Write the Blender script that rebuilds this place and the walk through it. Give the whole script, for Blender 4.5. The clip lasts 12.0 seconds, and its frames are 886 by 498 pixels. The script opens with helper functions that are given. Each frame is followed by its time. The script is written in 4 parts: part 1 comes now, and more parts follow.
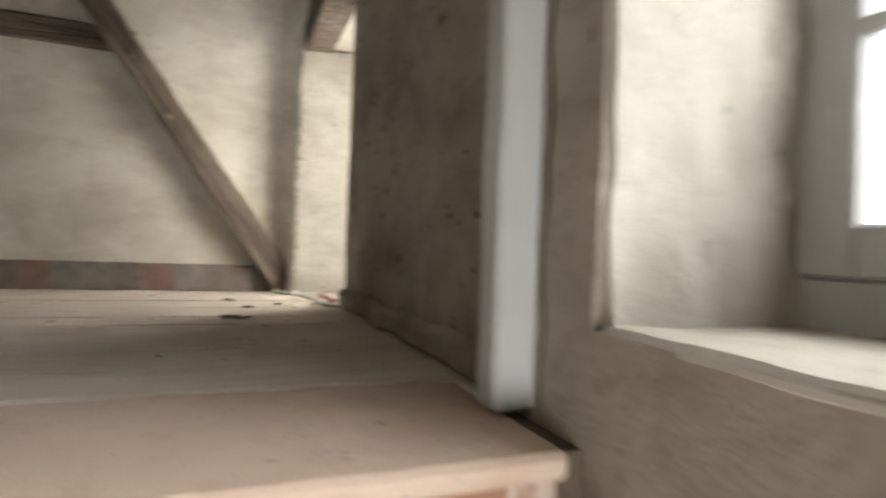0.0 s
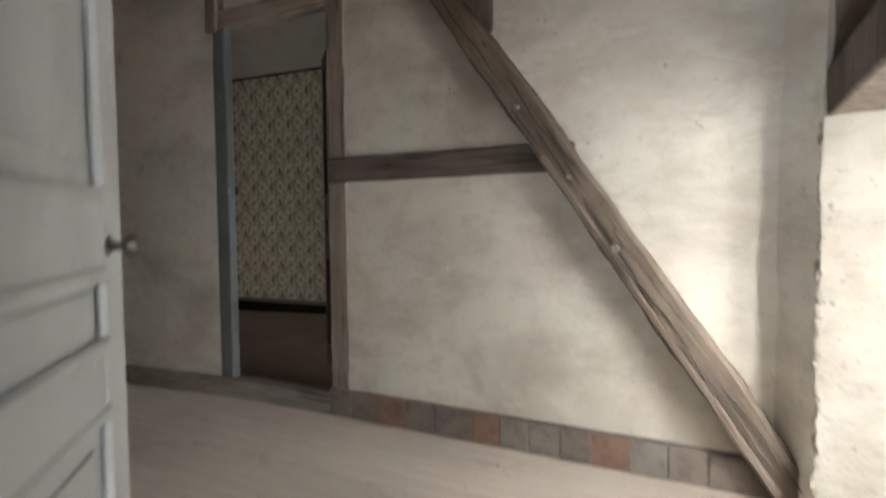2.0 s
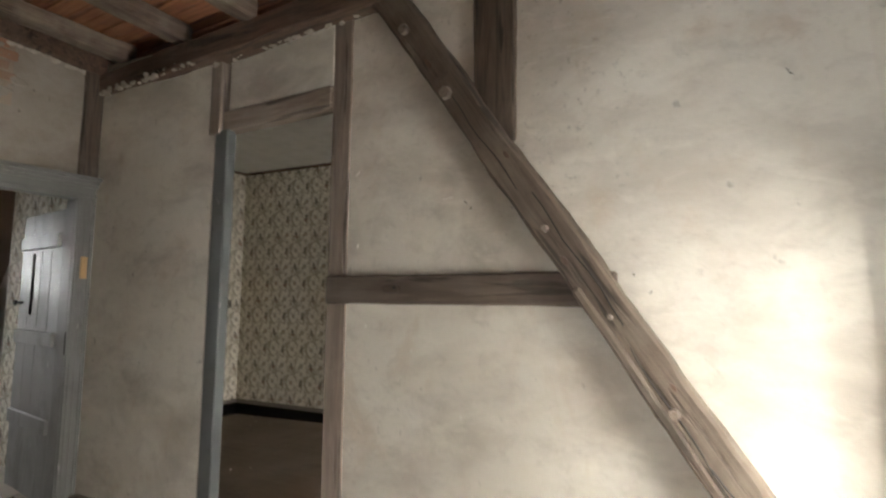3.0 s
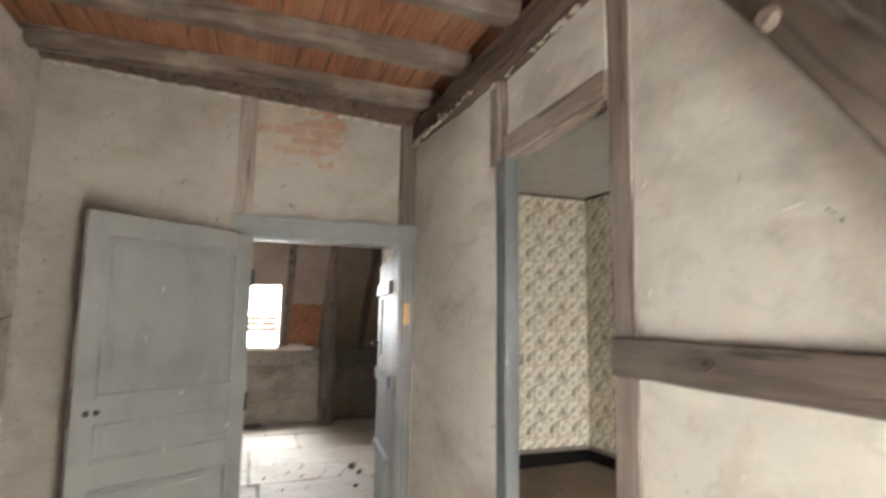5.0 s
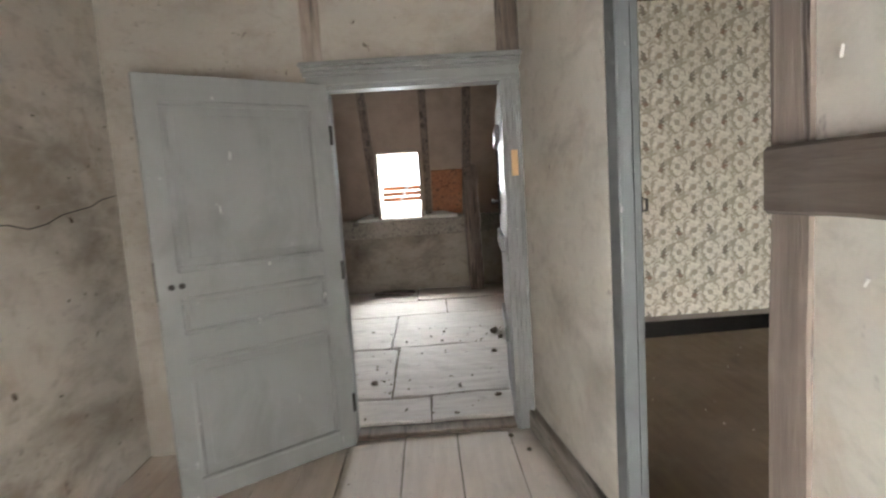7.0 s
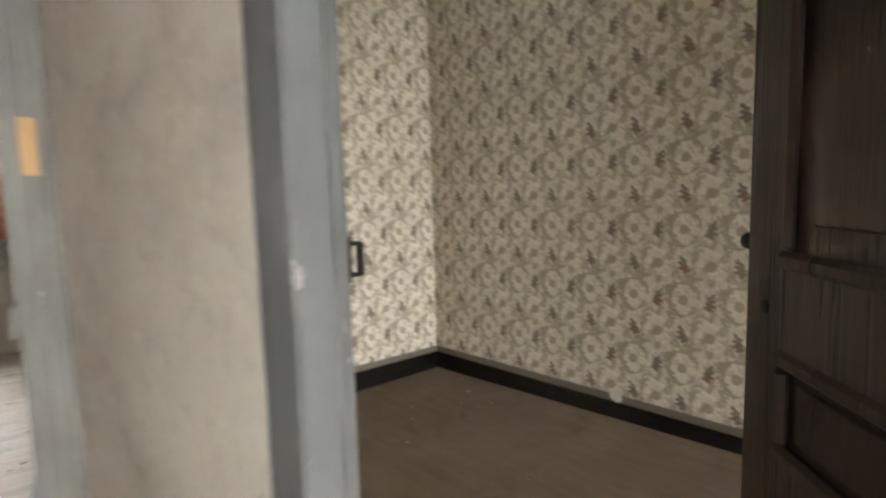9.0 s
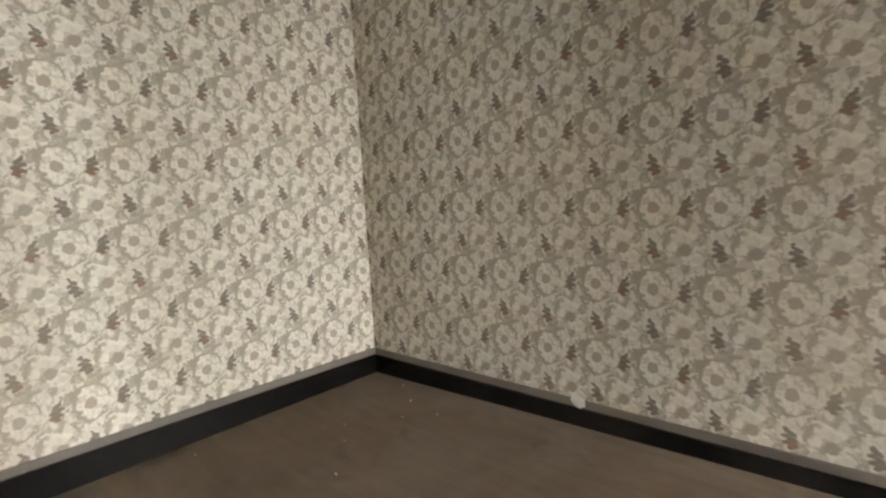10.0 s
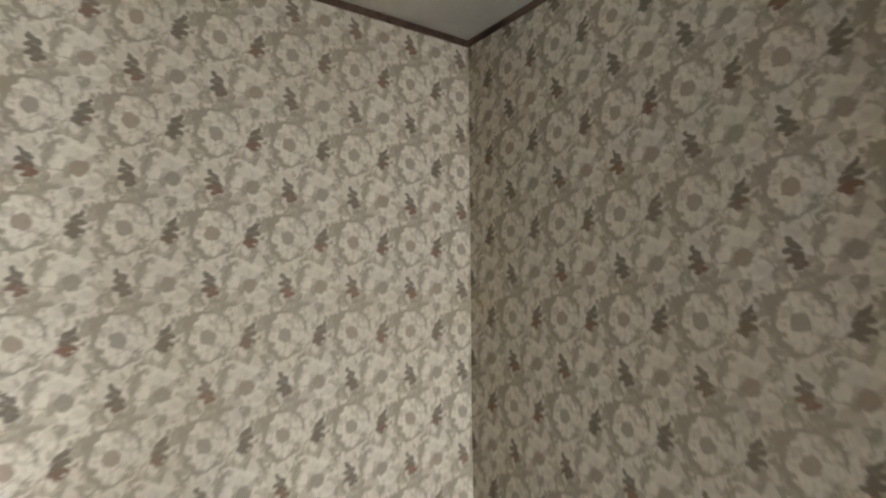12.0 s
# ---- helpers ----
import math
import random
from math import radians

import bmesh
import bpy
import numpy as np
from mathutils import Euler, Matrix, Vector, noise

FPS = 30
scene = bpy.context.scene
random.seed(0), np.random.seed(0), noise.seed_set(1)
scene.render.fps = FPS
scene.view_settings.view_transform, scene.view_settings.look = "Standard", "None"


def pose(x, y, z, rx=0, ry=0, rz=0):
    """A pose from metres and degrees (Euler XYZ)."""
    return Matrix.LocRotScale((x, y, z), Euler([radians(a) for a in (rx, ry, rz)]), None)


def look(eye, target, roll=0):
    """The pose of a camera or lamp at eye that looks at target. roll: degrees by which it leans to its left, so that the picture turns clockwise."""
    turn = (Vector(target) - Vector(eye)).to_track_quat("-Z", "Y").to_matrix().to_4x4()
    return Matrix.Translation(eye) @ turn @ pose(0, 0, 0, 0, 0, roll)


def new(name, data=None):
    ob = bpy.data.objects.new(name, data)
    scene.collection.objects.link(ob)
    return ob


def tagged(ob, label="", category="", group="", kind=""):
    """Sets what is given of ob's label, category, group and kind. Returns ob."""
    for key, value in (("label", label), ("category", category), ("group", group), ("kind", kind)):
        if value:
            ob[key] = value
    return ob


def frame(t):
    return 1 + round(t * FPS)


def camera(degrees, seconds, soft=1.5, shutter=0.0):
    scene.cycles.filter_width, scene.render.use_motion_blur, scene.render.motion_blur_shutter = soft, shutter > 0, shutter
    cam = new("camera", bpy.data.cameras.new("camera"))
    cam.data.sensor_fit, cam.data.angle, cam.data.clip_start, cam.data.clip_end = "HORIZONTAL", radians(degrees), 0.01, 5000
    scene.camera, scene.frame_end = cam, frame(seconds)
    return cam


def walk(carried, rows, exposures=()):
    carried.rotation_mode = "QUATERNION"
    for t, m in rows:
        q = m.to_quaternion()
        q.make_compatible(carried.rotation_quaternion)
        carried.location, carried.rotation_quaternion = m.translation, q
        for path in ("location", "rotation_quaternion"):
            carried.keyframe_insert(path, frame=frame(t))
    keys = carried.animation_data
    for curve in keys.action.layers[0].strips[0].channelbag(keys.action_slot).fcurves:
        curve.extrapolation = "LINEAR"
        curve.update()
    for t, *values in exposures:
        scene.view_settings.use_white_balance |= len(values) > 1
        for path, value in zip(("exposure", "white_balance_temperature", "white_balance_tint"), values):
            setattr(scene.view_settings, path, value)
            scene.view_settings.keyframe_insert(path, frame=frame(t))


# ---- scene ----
cam = camera(78.5, 12.0, soft=2.2, shutter=0.6)
PATH = [
    (0, (0.853, 0.15, 0.278), (1.575, 2.015, 0.29), 2.2),
    (0.5, (0.935, 0.405, 0.41), (1.03, 2.401, 0.323), 1.2),
    (1, (0.96, 0.659, 0.653), (0.603, 2.62, 0.484), 2.1),
    (1.5, (0.979, 0.921, 0.839), (0.174, 2.742, 0.65), 2.4),
    (2, (0.9, 1.193, 1.097), (-0.021, 2.966, 0.999), -0.5),
    (2.5, (0.823, 1.396, 1.232), (-0.113, 3.161, 1.329), 0.1),
    (4.5, (0.566, 2.291, 1.549), (-1.083, 3.366, 1.904), 2.4),
    (5, (0.492, 2.43, 1.517), (-1.374, 3.105, 1.764), 0.8),
    (5.5, (0.348, 2.584, 1.469), (-1.582, 3.108, 1.487), -0.7),
    (6, (0.269, 2.719, 1.444), (-1.704, 3.004, 1.285), -2.6),
    (6.5, (0.206, 2.843, 1.412), (-1.78, 2.856, 1.178), -3.7),
    (8.3, (-0.933, 3.167, 1.435), (-2.796, 3.869, 1.249), -2.8),
    (8.5, (-1.051, 3.211, 1.414), (-2.831, 4.102, 1.222), -2.1),
    (9, (-1.314, 3.365, 1.397), (-2.851, 4.626, 1.18), -1.6),
    (9.5, (-1.511, 3.584, 1.378), (-2.912, 4.982, 1.087), -2.1),
    (10, (-1.636, 3.741, 1.357), (-3.04, 5.138, 1.079), -2.9),
    (10.5, (-1.807, 3.957, 1.414), (-3.326, 5.241, 1.201), -3.6),
    (11, (-2.028, 4.131, 1.537), (-3.686, 5.237, 1.371), -3.5),
    (11.5, (-2.212, 4.308, 1.58), (-3.927, 5.336, 1.593), -2.5),
    (12, (-2.483, 4.439, 1.574), (-4.153, 5.519, 1.782), -0.3),
]
EXPOSURES = [
    (0.0, -0.1, 6850, 10), (0.5, 0.15, 7050, 10), (1.0, 0.42, 6850, 10), (1.5, 0.35, 6350, 10), (2.0, 0.42, 6350, 10), (2.5, 0.65, 6500, 10), (3.5, 1.3, 6800, 10),
    (4.4, 1.85, 7050, 10), (5.0, 2.1, 6500, 10), (5.5, 1.95, 6250, 10), (6.0, 1.75, 6280, 10), (6.5, 1.75, 6280, 10), (8.5, 2.1, 6400, 10),
    (9.0, 2.1, 6500, 10), (9.5, 2.15, 6550, 10), (10.0, 2.2, 6300, 10), (10.5, 2.15, 6300, 10), (11.0, 2.05, 6400, 10), (12.0, 1.9, 6300, 10),
]
walk(cam, [(t, look(eye, target, roll)) for t, eye, target, roll in PATH], EXPOSURES)

# ---- world and light ----
world = bpy.data.worlds.new("sky")
scene.world = world
world.use_nodes = True
wn = world.node_tree.nodes
sky = wn.new("ShaderNodeTexSky")
sky.sky_type, sky.sun_disc = "NISHITA", False
sky.sun_elevation, sky.sun_rotation = radians(38), radians(95)
wn["Background"].inputs["Strength"].default_value = 0.15
world.node_tree.links.new(sky.outputs["Color"], wn["Background"].inputs["Color"])

sun = new("sun", bpy.data.lights.new("sun", "SUN"))
sun.data.energy, sun.data.angle, sun.data.color = 1.0, radians(15), (1.0, 0.96, 0.9)
sun.matrix_world = look((12, -1, 10), (0, 0, 0))


def window_light(name, eye, target, w, h, watts, color=(1.0, 0.968, 0.92)):
    lamp = new(name, bpy.data.lights.new(name, "AREA"))
    lamp.data.shape, lamp.data.size, lamp.data.size_y = "RECTANGLE", w, h
    lamp.data.energy, lamp.data.color = watts, color
    lamp.matrix_world = look(eye, target)
    return lamp


# daylight standing in the window openings
window_light("niche_daylight", (1.83, 3.075, 0.74), (0.6, 3.075, 0.70), 0.55, 1.35, 66)
window_light("stair_daylight", (1.84, 0.26, 0.86), (0.3, 0.30, 0.70), 1.06, 1.28, 38, (0.95, 0.975, 1.0))
window_light("lower_stair_daylight", (0.88, -1.97, -0.85), (0.90, 1.0, -0.4), 0.80, 1.1, 92, (0.95, 0.975, 1.0))
window_light("chamber_daylight", (3.0, 5.65, 1.40), (-2.5, 5.65, 1.2), 2.1, 2.2, 500, (1.0, 0.965, 0.91))
window_light("attic_daylight", (-8.7, 2.61, 2.35), (-5.6, 2.61, 0.6), 3.2, 2.3, 1150, (0.95, 0.975, 1.0))

# ---- materials ----


class Nodes:
    """Short hand for building one node material."""

    def __init__(self, name):
        self.mat = bpy.data.materials.new(name)
        self.mat.use_nodes = True
        self.tree = self.mat.node_tree
        self.bsdf = self.tree.nodes["Principled BSDF"]
        self.coord = self.add("ShaderNodeTexCoord").outputs["Object"]

    def add(self, kind, **values):
        node = self.tree.nodes.new(kind)
        for key, value in values.items():
            node.inputs[key.replace("_", " ")].default_value = value
        return node

    def link(self, a, b):
        self.tree.links.new(a, b)

    def mapped(self, scale, turn=(0, 0, 0), source=None):
        node = self.add("ShaderNodeMapping")
        node.inputs["Scale"].default_value = scale
        node.inputs["Rotation"].default_value = turn
        self.link(source or self.coord, node.inputs["Vector"])
        return node.outputs["Vector"]

    def noise(self, vector, scale, detail=4.0, rough=0.55, warp=0.0):
        node = self.add("ShaderNodeTexNoise", Scale=scale, Detail=detail, Roughness=rough, Distortion=warp)
        self.link(vector, node.inputs["Vector"])
        return node.outputs["Fac"]

    def ramp(self, fac, low, high):
        node = self.add("ShaderNodeMapRange")
        node.inputs["From Min"].default_value, node.inputs["From Max"].default_value = low, high
        node.interpolation_type = "SMOOTHSTEP"
        self.link(fac, node.inputs["Value"])
        return node.outputs["Result"]

    def maths(self, op, a, b=None):
        node = self.add("ShaderNodeMath")
        node.operation = op
        for socket, value in zip(node.inputs, (a, b)):
            if value is None:
                continue
            if isinstance(value, (int, float)):
                socket.default_value = value
            else:
                self.link(value, socket)
        return node.outputs["Value"]

    def mix(self, fac, a, b, mode="MIX"):
        node = self.add("ShaderNodeMix")
        node.data_type, node.blend_type = "RGBA", mode
        for socket, value in ((node.inputs[0], fac), (node.inputs[6], a), (node.inputs[7], b)):
            if isinstance(value, (int, float)):
                socket.default_value = value
            elif isinstance(value, tuple):
                socket.default_value = (*value, 1)
            else:
                self.link(value, socket)
        return node.outputs[2]

    def done(self, color, rough=0.8, bump=None, strength=0.3, distance=0.004, metal=0.0):
        for name, value in (("Base Color", color), ("Roughness", rough), ("Metallic", metal)):
            socket = self.bsdf.inputs[name]
            if isinstance(value, tuple):
                socket.default_value = (*value, 1)
            elif isinstance(value, (int, float)):
                socket.default_value = value
            else:
                self.link(value, socket)
        if bump is not None:
            node = self.add("ShaderNodeBump", Strength=strength, Distance=distance)
            self.link(bump, node.inputs["Height"])
            self.link(node.outputs["Normal"], self.bsdf.inputs["Normal"])
        return self.mat


def plaster(name, clean, stain, dirt=0.5, spots=0.5, rough_size=1.0):
    """Old lime plaster: cloudy stains, smears, dark specks, trowel relief."""
    n = Nodes(name)
    cloud = n.ramp(n.noise(n.mapped((1.0, 1.0, 1.5)), 1.3, 5.0, 0.6, 0.4), 0.42, 0.72)
    smear = n.ramp(n.noise(n.mapped((1.1, 1.1, 2.0)), 1.5, 6.0, 0.68, 0.25), 0.5, 0.78)
    speck = n.ramp(n.noise(n.mapped((1.0, 1.0, 0.7)), 17.0, 3.0, 0.6), 0.67, 0.76)
    fine = n.noise(n.coord, 60.0, 5.0, 0.6)
    tone = n.mix(n.maths("MULTIPLY", cloud, dirt), clean, stain)
    tone = n.mix(n.maths("MULTIPLY", smear, dirt * 0.72), tone, tuple(0.62 * c for c in stain))
    tone = n.mix(n.maths("MULTIPLY", speck, spots), tone, tuple(0.3 * c for c in stain))
    tone = n.mix(n.maths("MULTIPLY", fine, 0.22), tone, tuple(0.55 * c for c in clean))
    damp = n.ramp(n.noise(n.mapped((1.0, 1.0, 0.8)), 0.9, 4.0, 0.6), 0.46, 0.66)
    mould = n.ramp(n.noise(n.coord, 30.0, 5.0, 0.68), 0.58, 0.70)
    tone = n.mix(n.maths("MULTIPLY", n.maths("MULTIPLY", damp, mould), spots * 0.75), tone, (0.075, 0.062, 0.05))
    blot = n.ramp(n.noise(n.mapped((1.0, 1.0, 1.3)), 8.0, 6.0, 0.7, 0.5), 0.50, 0.66)
    tone = n.mix(n.maths("MULTIPLY", blot, dirt * 0.32), tone, tuple(0.85 * c for c in stain))
    wash = n.ramp(n.noise(n.mapped((0.8, 0.8, 2.2)), 3.4, 6.0, 0.66, 0.7), 0.52, 0.68)
    tone = n.mix(n.maths("MULTIPLY", wash, 0.28), tone, tuple(1.15 * c for c in clean))
    warm = n.ramp(n.noise(n.mapped((1.0, 1.0, 0.7)), 3.7, 5.0, 0.62, 0.6), 0.54, 0.74)
    tone = n.mix(n.maths("MULTIPLY", warm, dirt * 0.45), tone, (1.05 * stain[0], 0.86 * stain[1], 0.7 * stain[2]))
    relief = n.maths("ADD", n.maths("MULTIPLY", n.noise(n.coord, 5.0, 6.0, 0.6), 1.0), n.maths("MULTIPLY", fine, 0.16 * rough_size))
    return n.done(tone, 0.92, relief, 0.55, 0.012 * rough_size)


def wood(name, light, dark, along, rough=0.8, dust=(0.42, 0.38, 0.33), dusty=0.25):
    """Weathered timber with grain along one axis, cracks and dust."""
    n = Nodes(name)
    stretch = [7.0, 7.0, 7.0]
    stretch["xyz".index(along)] = 0.5
    info = n.add("ShaderNodeObjectInfo")
    shift = n.add("ShaderNodeVectorMath")
    shift.operation = "ADD"
    n.link(n.coord, shift.inputs[0])
    n.link(n.maths("MULTIPLY", info.outputs["Random"], 13.0), shift.inputs[1])
    v = shift.outputs["Vector"]
    grain = n.noise(n.mapped(tuple(stretch), source=v), 5.0, 7.0, 0.65, 0.6)
    crack = n.ramp(n.noise(n.mapped(tuple(1.5 * s for s in stretch), source=v), 2.2, 4.0, 0.5, 0.3), 0.57, 0.64)
    cloud = n.ramp(n.noise(v, 2.4, 5.0, 0.6), 0.45, 0.72)
    tone = n.mix(n.ramp(grain, 0.3, 0.7), dark, light)
    tone = n.mix(n.maths("MULTIPLY", crack, 0.75), tone, tuple(0.25 * c for c in dark))
    tone = n.mix(n.maths("MULTIPLY", cloud, dusty), tone, dust)
    tone = n.mix(n.maths("MULTIPLY", info.outputs["Random"], 0.22), tone, tuple(0.6 * c for c in light))
    relief = n.maths("SUBTRACT", grain, n.maths("MULTIPLY", crack, 0.8))
    return n.done(tone, rough, relief, 0.6, 0.006)


def paint(name, color, worn, rough=0.5, chips=0.35):
    """Old oil paint on joinery: brush marks, grime, chipped spots."""
    n = Nodes(name)
    brush = n.noise(n.mapped((30.0, 30.0, 1.2)), 2.0, 4.0, 0.6)
    grime = n.ramp(n.noise(n.mapped((1.5, 1.5, 1.0)), 2.2, 5.0, 0.62, 0.5), 0.42, 0.75)
    chip = n.ramp(n.noise(n.mapped((1.0, 1.0, 0.45)), 22.0, 4.0, 0.6), 0.68, 0.72)
    tone = n.mix(n.maths("MULTIPLY", grime, 0.5), color, worn)
    tone = n.mix(n.maths("MULTIPLY", brush, 0.25), tone, tuple(0.7 * c for c in color))
    tone = n.mix(n.maths("MULTIPLY", chip, chips), tone, (0.62, 0.6, 0.55))
    return n.done(tone, n.maths("ADD", n.maths("MULTIPLY", grime, 0.25), rough), n.maths("ADD", brush, chip), 0.25, 0.002)


def wallpaper(name, axis, rise, phase):
    """Cream paper: rows of ringed blossoms and loose blossoms, curling leaf strokes, small brown sprigs between."""
    n = Nodes(name)
    split = n.add("ShaderNodeSeparateXYZ")
    n.link(n.coord, split.inputs[0])
    u, v = split.outputs["XY".index(axis)], n.maths("SUBTRACT", split.outputs["Z"], rise)
    row = n.maths("FLOOR", n.maths("ADD", n.maths("DIVIDE", v, 0.18), 0.5))
    odd = n.maths("ABSOLUTE", n.maths("MODULO", row, 2.0))
    even = n.maths("SUBTRACT", 1.0, odd)
    dv = n.maths("SUBTRACT", v, n.maths("MULTIPLY", row, 0.18))
    base = n.maths("ADD", n.maths("DIVIDE", n.maths("SUBTRACT", u, n.maths("MULTIPLY", odd, 0.1325)), 0.265), phase)
    du = n.maths("MULTIPLY", n.maths("SUBTRACT", n.maths("FRACT", base), 0.5), 0.265)
    ds = n.maths("MULTIPLY", n.maths("SUBTRACT", n.maths("FRACT", n.maths("ADD", base, 0.5)), 0.5), 0.265)
    ds = n.maths("MULTIPLY", ds, n.maths("SUBTRACT", 1.0, n.maths("MULTIPLY", odd, 2.0)))
    au, av = n.maths("MULTIPLY", u, 2 * math.pi / 0.265), n.maths("MULTIPLY", v, 2 * math.pi / 0.36)
    ring = n.add("ShaderNodeCombineXYZ")
    n.link(n.maths("MULTIPLY", n.maths("COSINE", au), 0.0422), ring.inputs[0])
    n.link(n.maths("MULTIPLY", n.maths("SINE", au), 0.0422), ring.inputs[1])
    n.link(n.maths("MULTIPLY", n.maths("COSINE", av), 0.0573), ring.inputs[2])
    fourth = n.maths("MULTIPLY", n.maths("SINE", av), 0.0573)

    def seamless(scale, detail=0.5, warp=0.0, shift=0.0):
        node = n.add("ShaderNodeTexNoise", Scale=scale, Detail=detail, Distortion=warp)
        node.noise_dimensions = "4D"
        n.link(ring.outputs[0], node.inputs["Vector"])
        n.link(n.maths("ADD", fourth, shift), node.inputs["W"])
        return node.outputs["Fac"]

    def centred(fac, size):
        return n.maths("MULTIPLY", n.maths("SUBTRACT", fac, 0.5), size)

    ragged = n.noise(n.coord, 55.0, 2.0, 0.5)
    pu = n.maths("ADD", du, centred(seamless(24.0, 2.0, 0.0, 9.0), 0.105))
    pv = n.maths("ADD", dv, centred(seamless(22.0, 2.0, 0.0, 11.0), 0.105))
    su = n.maths("ADD", ds, centred(ragged, 0.030))

    def petal(x, y, cx, cy, a, b, turn, soft=0.18):
        """A soft leaf-shaped patch: centre, half sizes, tilt in degrees."""
        c, k = math.cos(radians(turn)), math.sin(radians(turn))
        px, py = n.maths("SUBTRACT", x, cx), n.maths("SUBTRACT", y, cy)
        along = n.maths("ADD", n.maths("MULTIPLY", px, c / a), n.maths("MULTIPLY", py, k / a))
        over = n.maths("ADD", n.maths("MULTIPLY", px, -k / b), n.maths("MULTIPLY", py, c / b))
        r = n.maths("SQRT", n.maths("ADD", n.maths("MULTIPLY", along, along), n.maths("MULTIPLY", over, over)))
        return n.maths("SUBTRACT", 1.0, n.ramp(r, 1.0 - soft, 1.0 + soft))

    def spray(x, y, shapes, soft=0.18):
        total = None
        for shape in shapes:
            mask = petal(x, y, *shape, soft)
            total = mask if total is None else n.maths("MAXIMUM", total, mask)
        return total

    # ringed blossoms: white egg, grey crescent round it, a pale outer stroke
    egg = petal(pu, pv, 0.0, 0.010, 0.064, 0.076, 0)
    crescent = n.maths("SUBTRACT", petal(pu, pv, -0.006, 0.012, 0.085, 0.097, 10, 0.07), petal(pu, pv, 0.004, 0.008, 0.067, 0.079, 10, 0.07))
    crescent = n.maths("MULTIPLY", n.maths("MAXIMUM", crescent, 0.0), n.ramp(seamless(14.0, 0.0, 0.0, 7.0), 0.36, 0.48))
    folds = spray(pu, pv, ((0.030, 0.040, 0.022, 0.007, -45), (-0.034, 0.030, 0.024, 0.006, 55), (-0.012, -0.036, 0.024, 0.006, -12)))
    # loose blossoms: petals flung out, leaf strokes between
    flung = spray(pu, pv, ((-0.042, 0.032, 0.042, 0.021, 35), (0.046, 0.022, 0.040, 0.019, -35), (0.004, -0.044, 0.044, 0.017, 8), (-0.060, -0.024, 0.030, 0.015, -40), (0.012, 0.060, 0.036, 0.015, -12)))
    strokes = spray(pu, pv, ((-0.078, 0.058, 0.046, 0.011, 40), (0.078, -0.046, 0.046, 0.011, 35), (0.082, 0.056, 0.040, 0.010, -38), (-0.072, -0.060, 0.044, 0.012, -30)))
    heart = petal(n.maths("ADD", du, centred(ragged, 0.022)), n.maths("ADD", dv, centred(n.noise(n.coord, 48.0, 2.0, 0.5), 0.020)), 0, 0, 0.025, 0.027, 0, 0.14)
    # sprig of small leaves on a leaning stem
    sprig = spray(su, dv, ((0.014, 0.036, 0.008, 0.014, -20), (-0.002, 0.022, 0.018, 0.010, 35), (0.016, 0.010, 0.014, 0.009, -20), (-0.006, -0.002, 0.021, 0.011, 28), (0.012, -0.016, 0.016, 0.009, -16), (-0.010, -0.024, 0.022, 0.011, 16), (-0.004, -0.036, 0.013, 0.008, -10)), 0.2)
    paper, shade, white = (0.50, 0.455, 0.36), (0.345, 0.305, 0.232), (0.80, 0.76, 0.66)
    leaf = n.ramp(seamless(21.0, 1.0, 0.7), 0.44, 0.58)
    curl = n.ramp(seamless(26.0, 1.0, 1.3, 21.0), 0.50, 0.60)
    tone = n.mix(n.maths("MULTIPLY", leaf, 0.8), paper, shade)
    tone = n.mix(n.maths("MULTIPLY", curl, 0.75), tone, white)
    tone = n.mix(n.maths("MULTIPLY", n.maths("MULTIPLY", flung, odd), 0.85), tone, white)
    tone = n.mix(n.maths("MULTIPLY", n.maths("MULTIPLY", strokes, odd), 0.75), tone, shade)
    tone = n.mix(n.maths("MULTIPLY", n.maths("MULTIPLY", egg, even), n.maths("ADD", n.maths("MULTIPLY", n.ramp(seamless(34.0, 1.0, 0.8, 15.0), 0.38, 0.5), 0.45), 0.45)), tone, white)
    tone = n.mix(n.maths("MULTIPLY", n.maths("MULTIPLY", folds, even), 0.45), tone, shade)
    vein = n.ramp(seamless(15.0, 0.5, 0.9, 31.0), 0.54, 0.60)
    outside = n.maths("SUBTRACT", 1.0, n.maths("MULTIPLY", n.maths("MULTIPLY", egg, even), 0.75))
    tone = n.mix(n.maths("MULTIPLY", n.maths("MULTIPLY", vein, outside), 0.5), tone, shade)
    gleam = n.ramp(seamless(16.0, 0.5, 0.9, 43.0), 0.55, 0.61)
    tone = n.mix(n.maths("MULTIPLY", n.maths("MULTIPLY", gleam, outside), 0.6), tone, white)
    tone = n.mix(n.maths("MULTIPLY", n.maths("MULTIPLY", crescent, even), 0.95), tone, shade)
    pick = n.ramp(n.noise(n.coord, 3.5, 2.0, 0.5), 0.42, 0.58)
    tone = n.mix(n.maths("MULTIPLY", heart, 0.85), tone, n.mix(pick, (0.32, 0.285, 0.22), (0.35, 0.27, 0.195)))
    red = n.maths("MULTIPLY", pick, n.maths("SUBTRACT", 1.0, n.ramp(dv, -0.025, 0.01)))
    tone = n.mix(n.maths("MULTIPLY", sprig, 0.9), tone, n.mix(red, (0.15, 0.13, 0.10), (0.20, 0.095, 0.062)))
    age = n.ramp(n.noise(n.coord, 1.6, 5.0, 0.6), 0.4, 0.75)
    tone = n.mix(n.maths("MULTIPLY", age, 0.24), tone, (0.42, 0.35, 0.24))
    fade = n.noise(n.coord, 70.0, 3.0, 0.6)
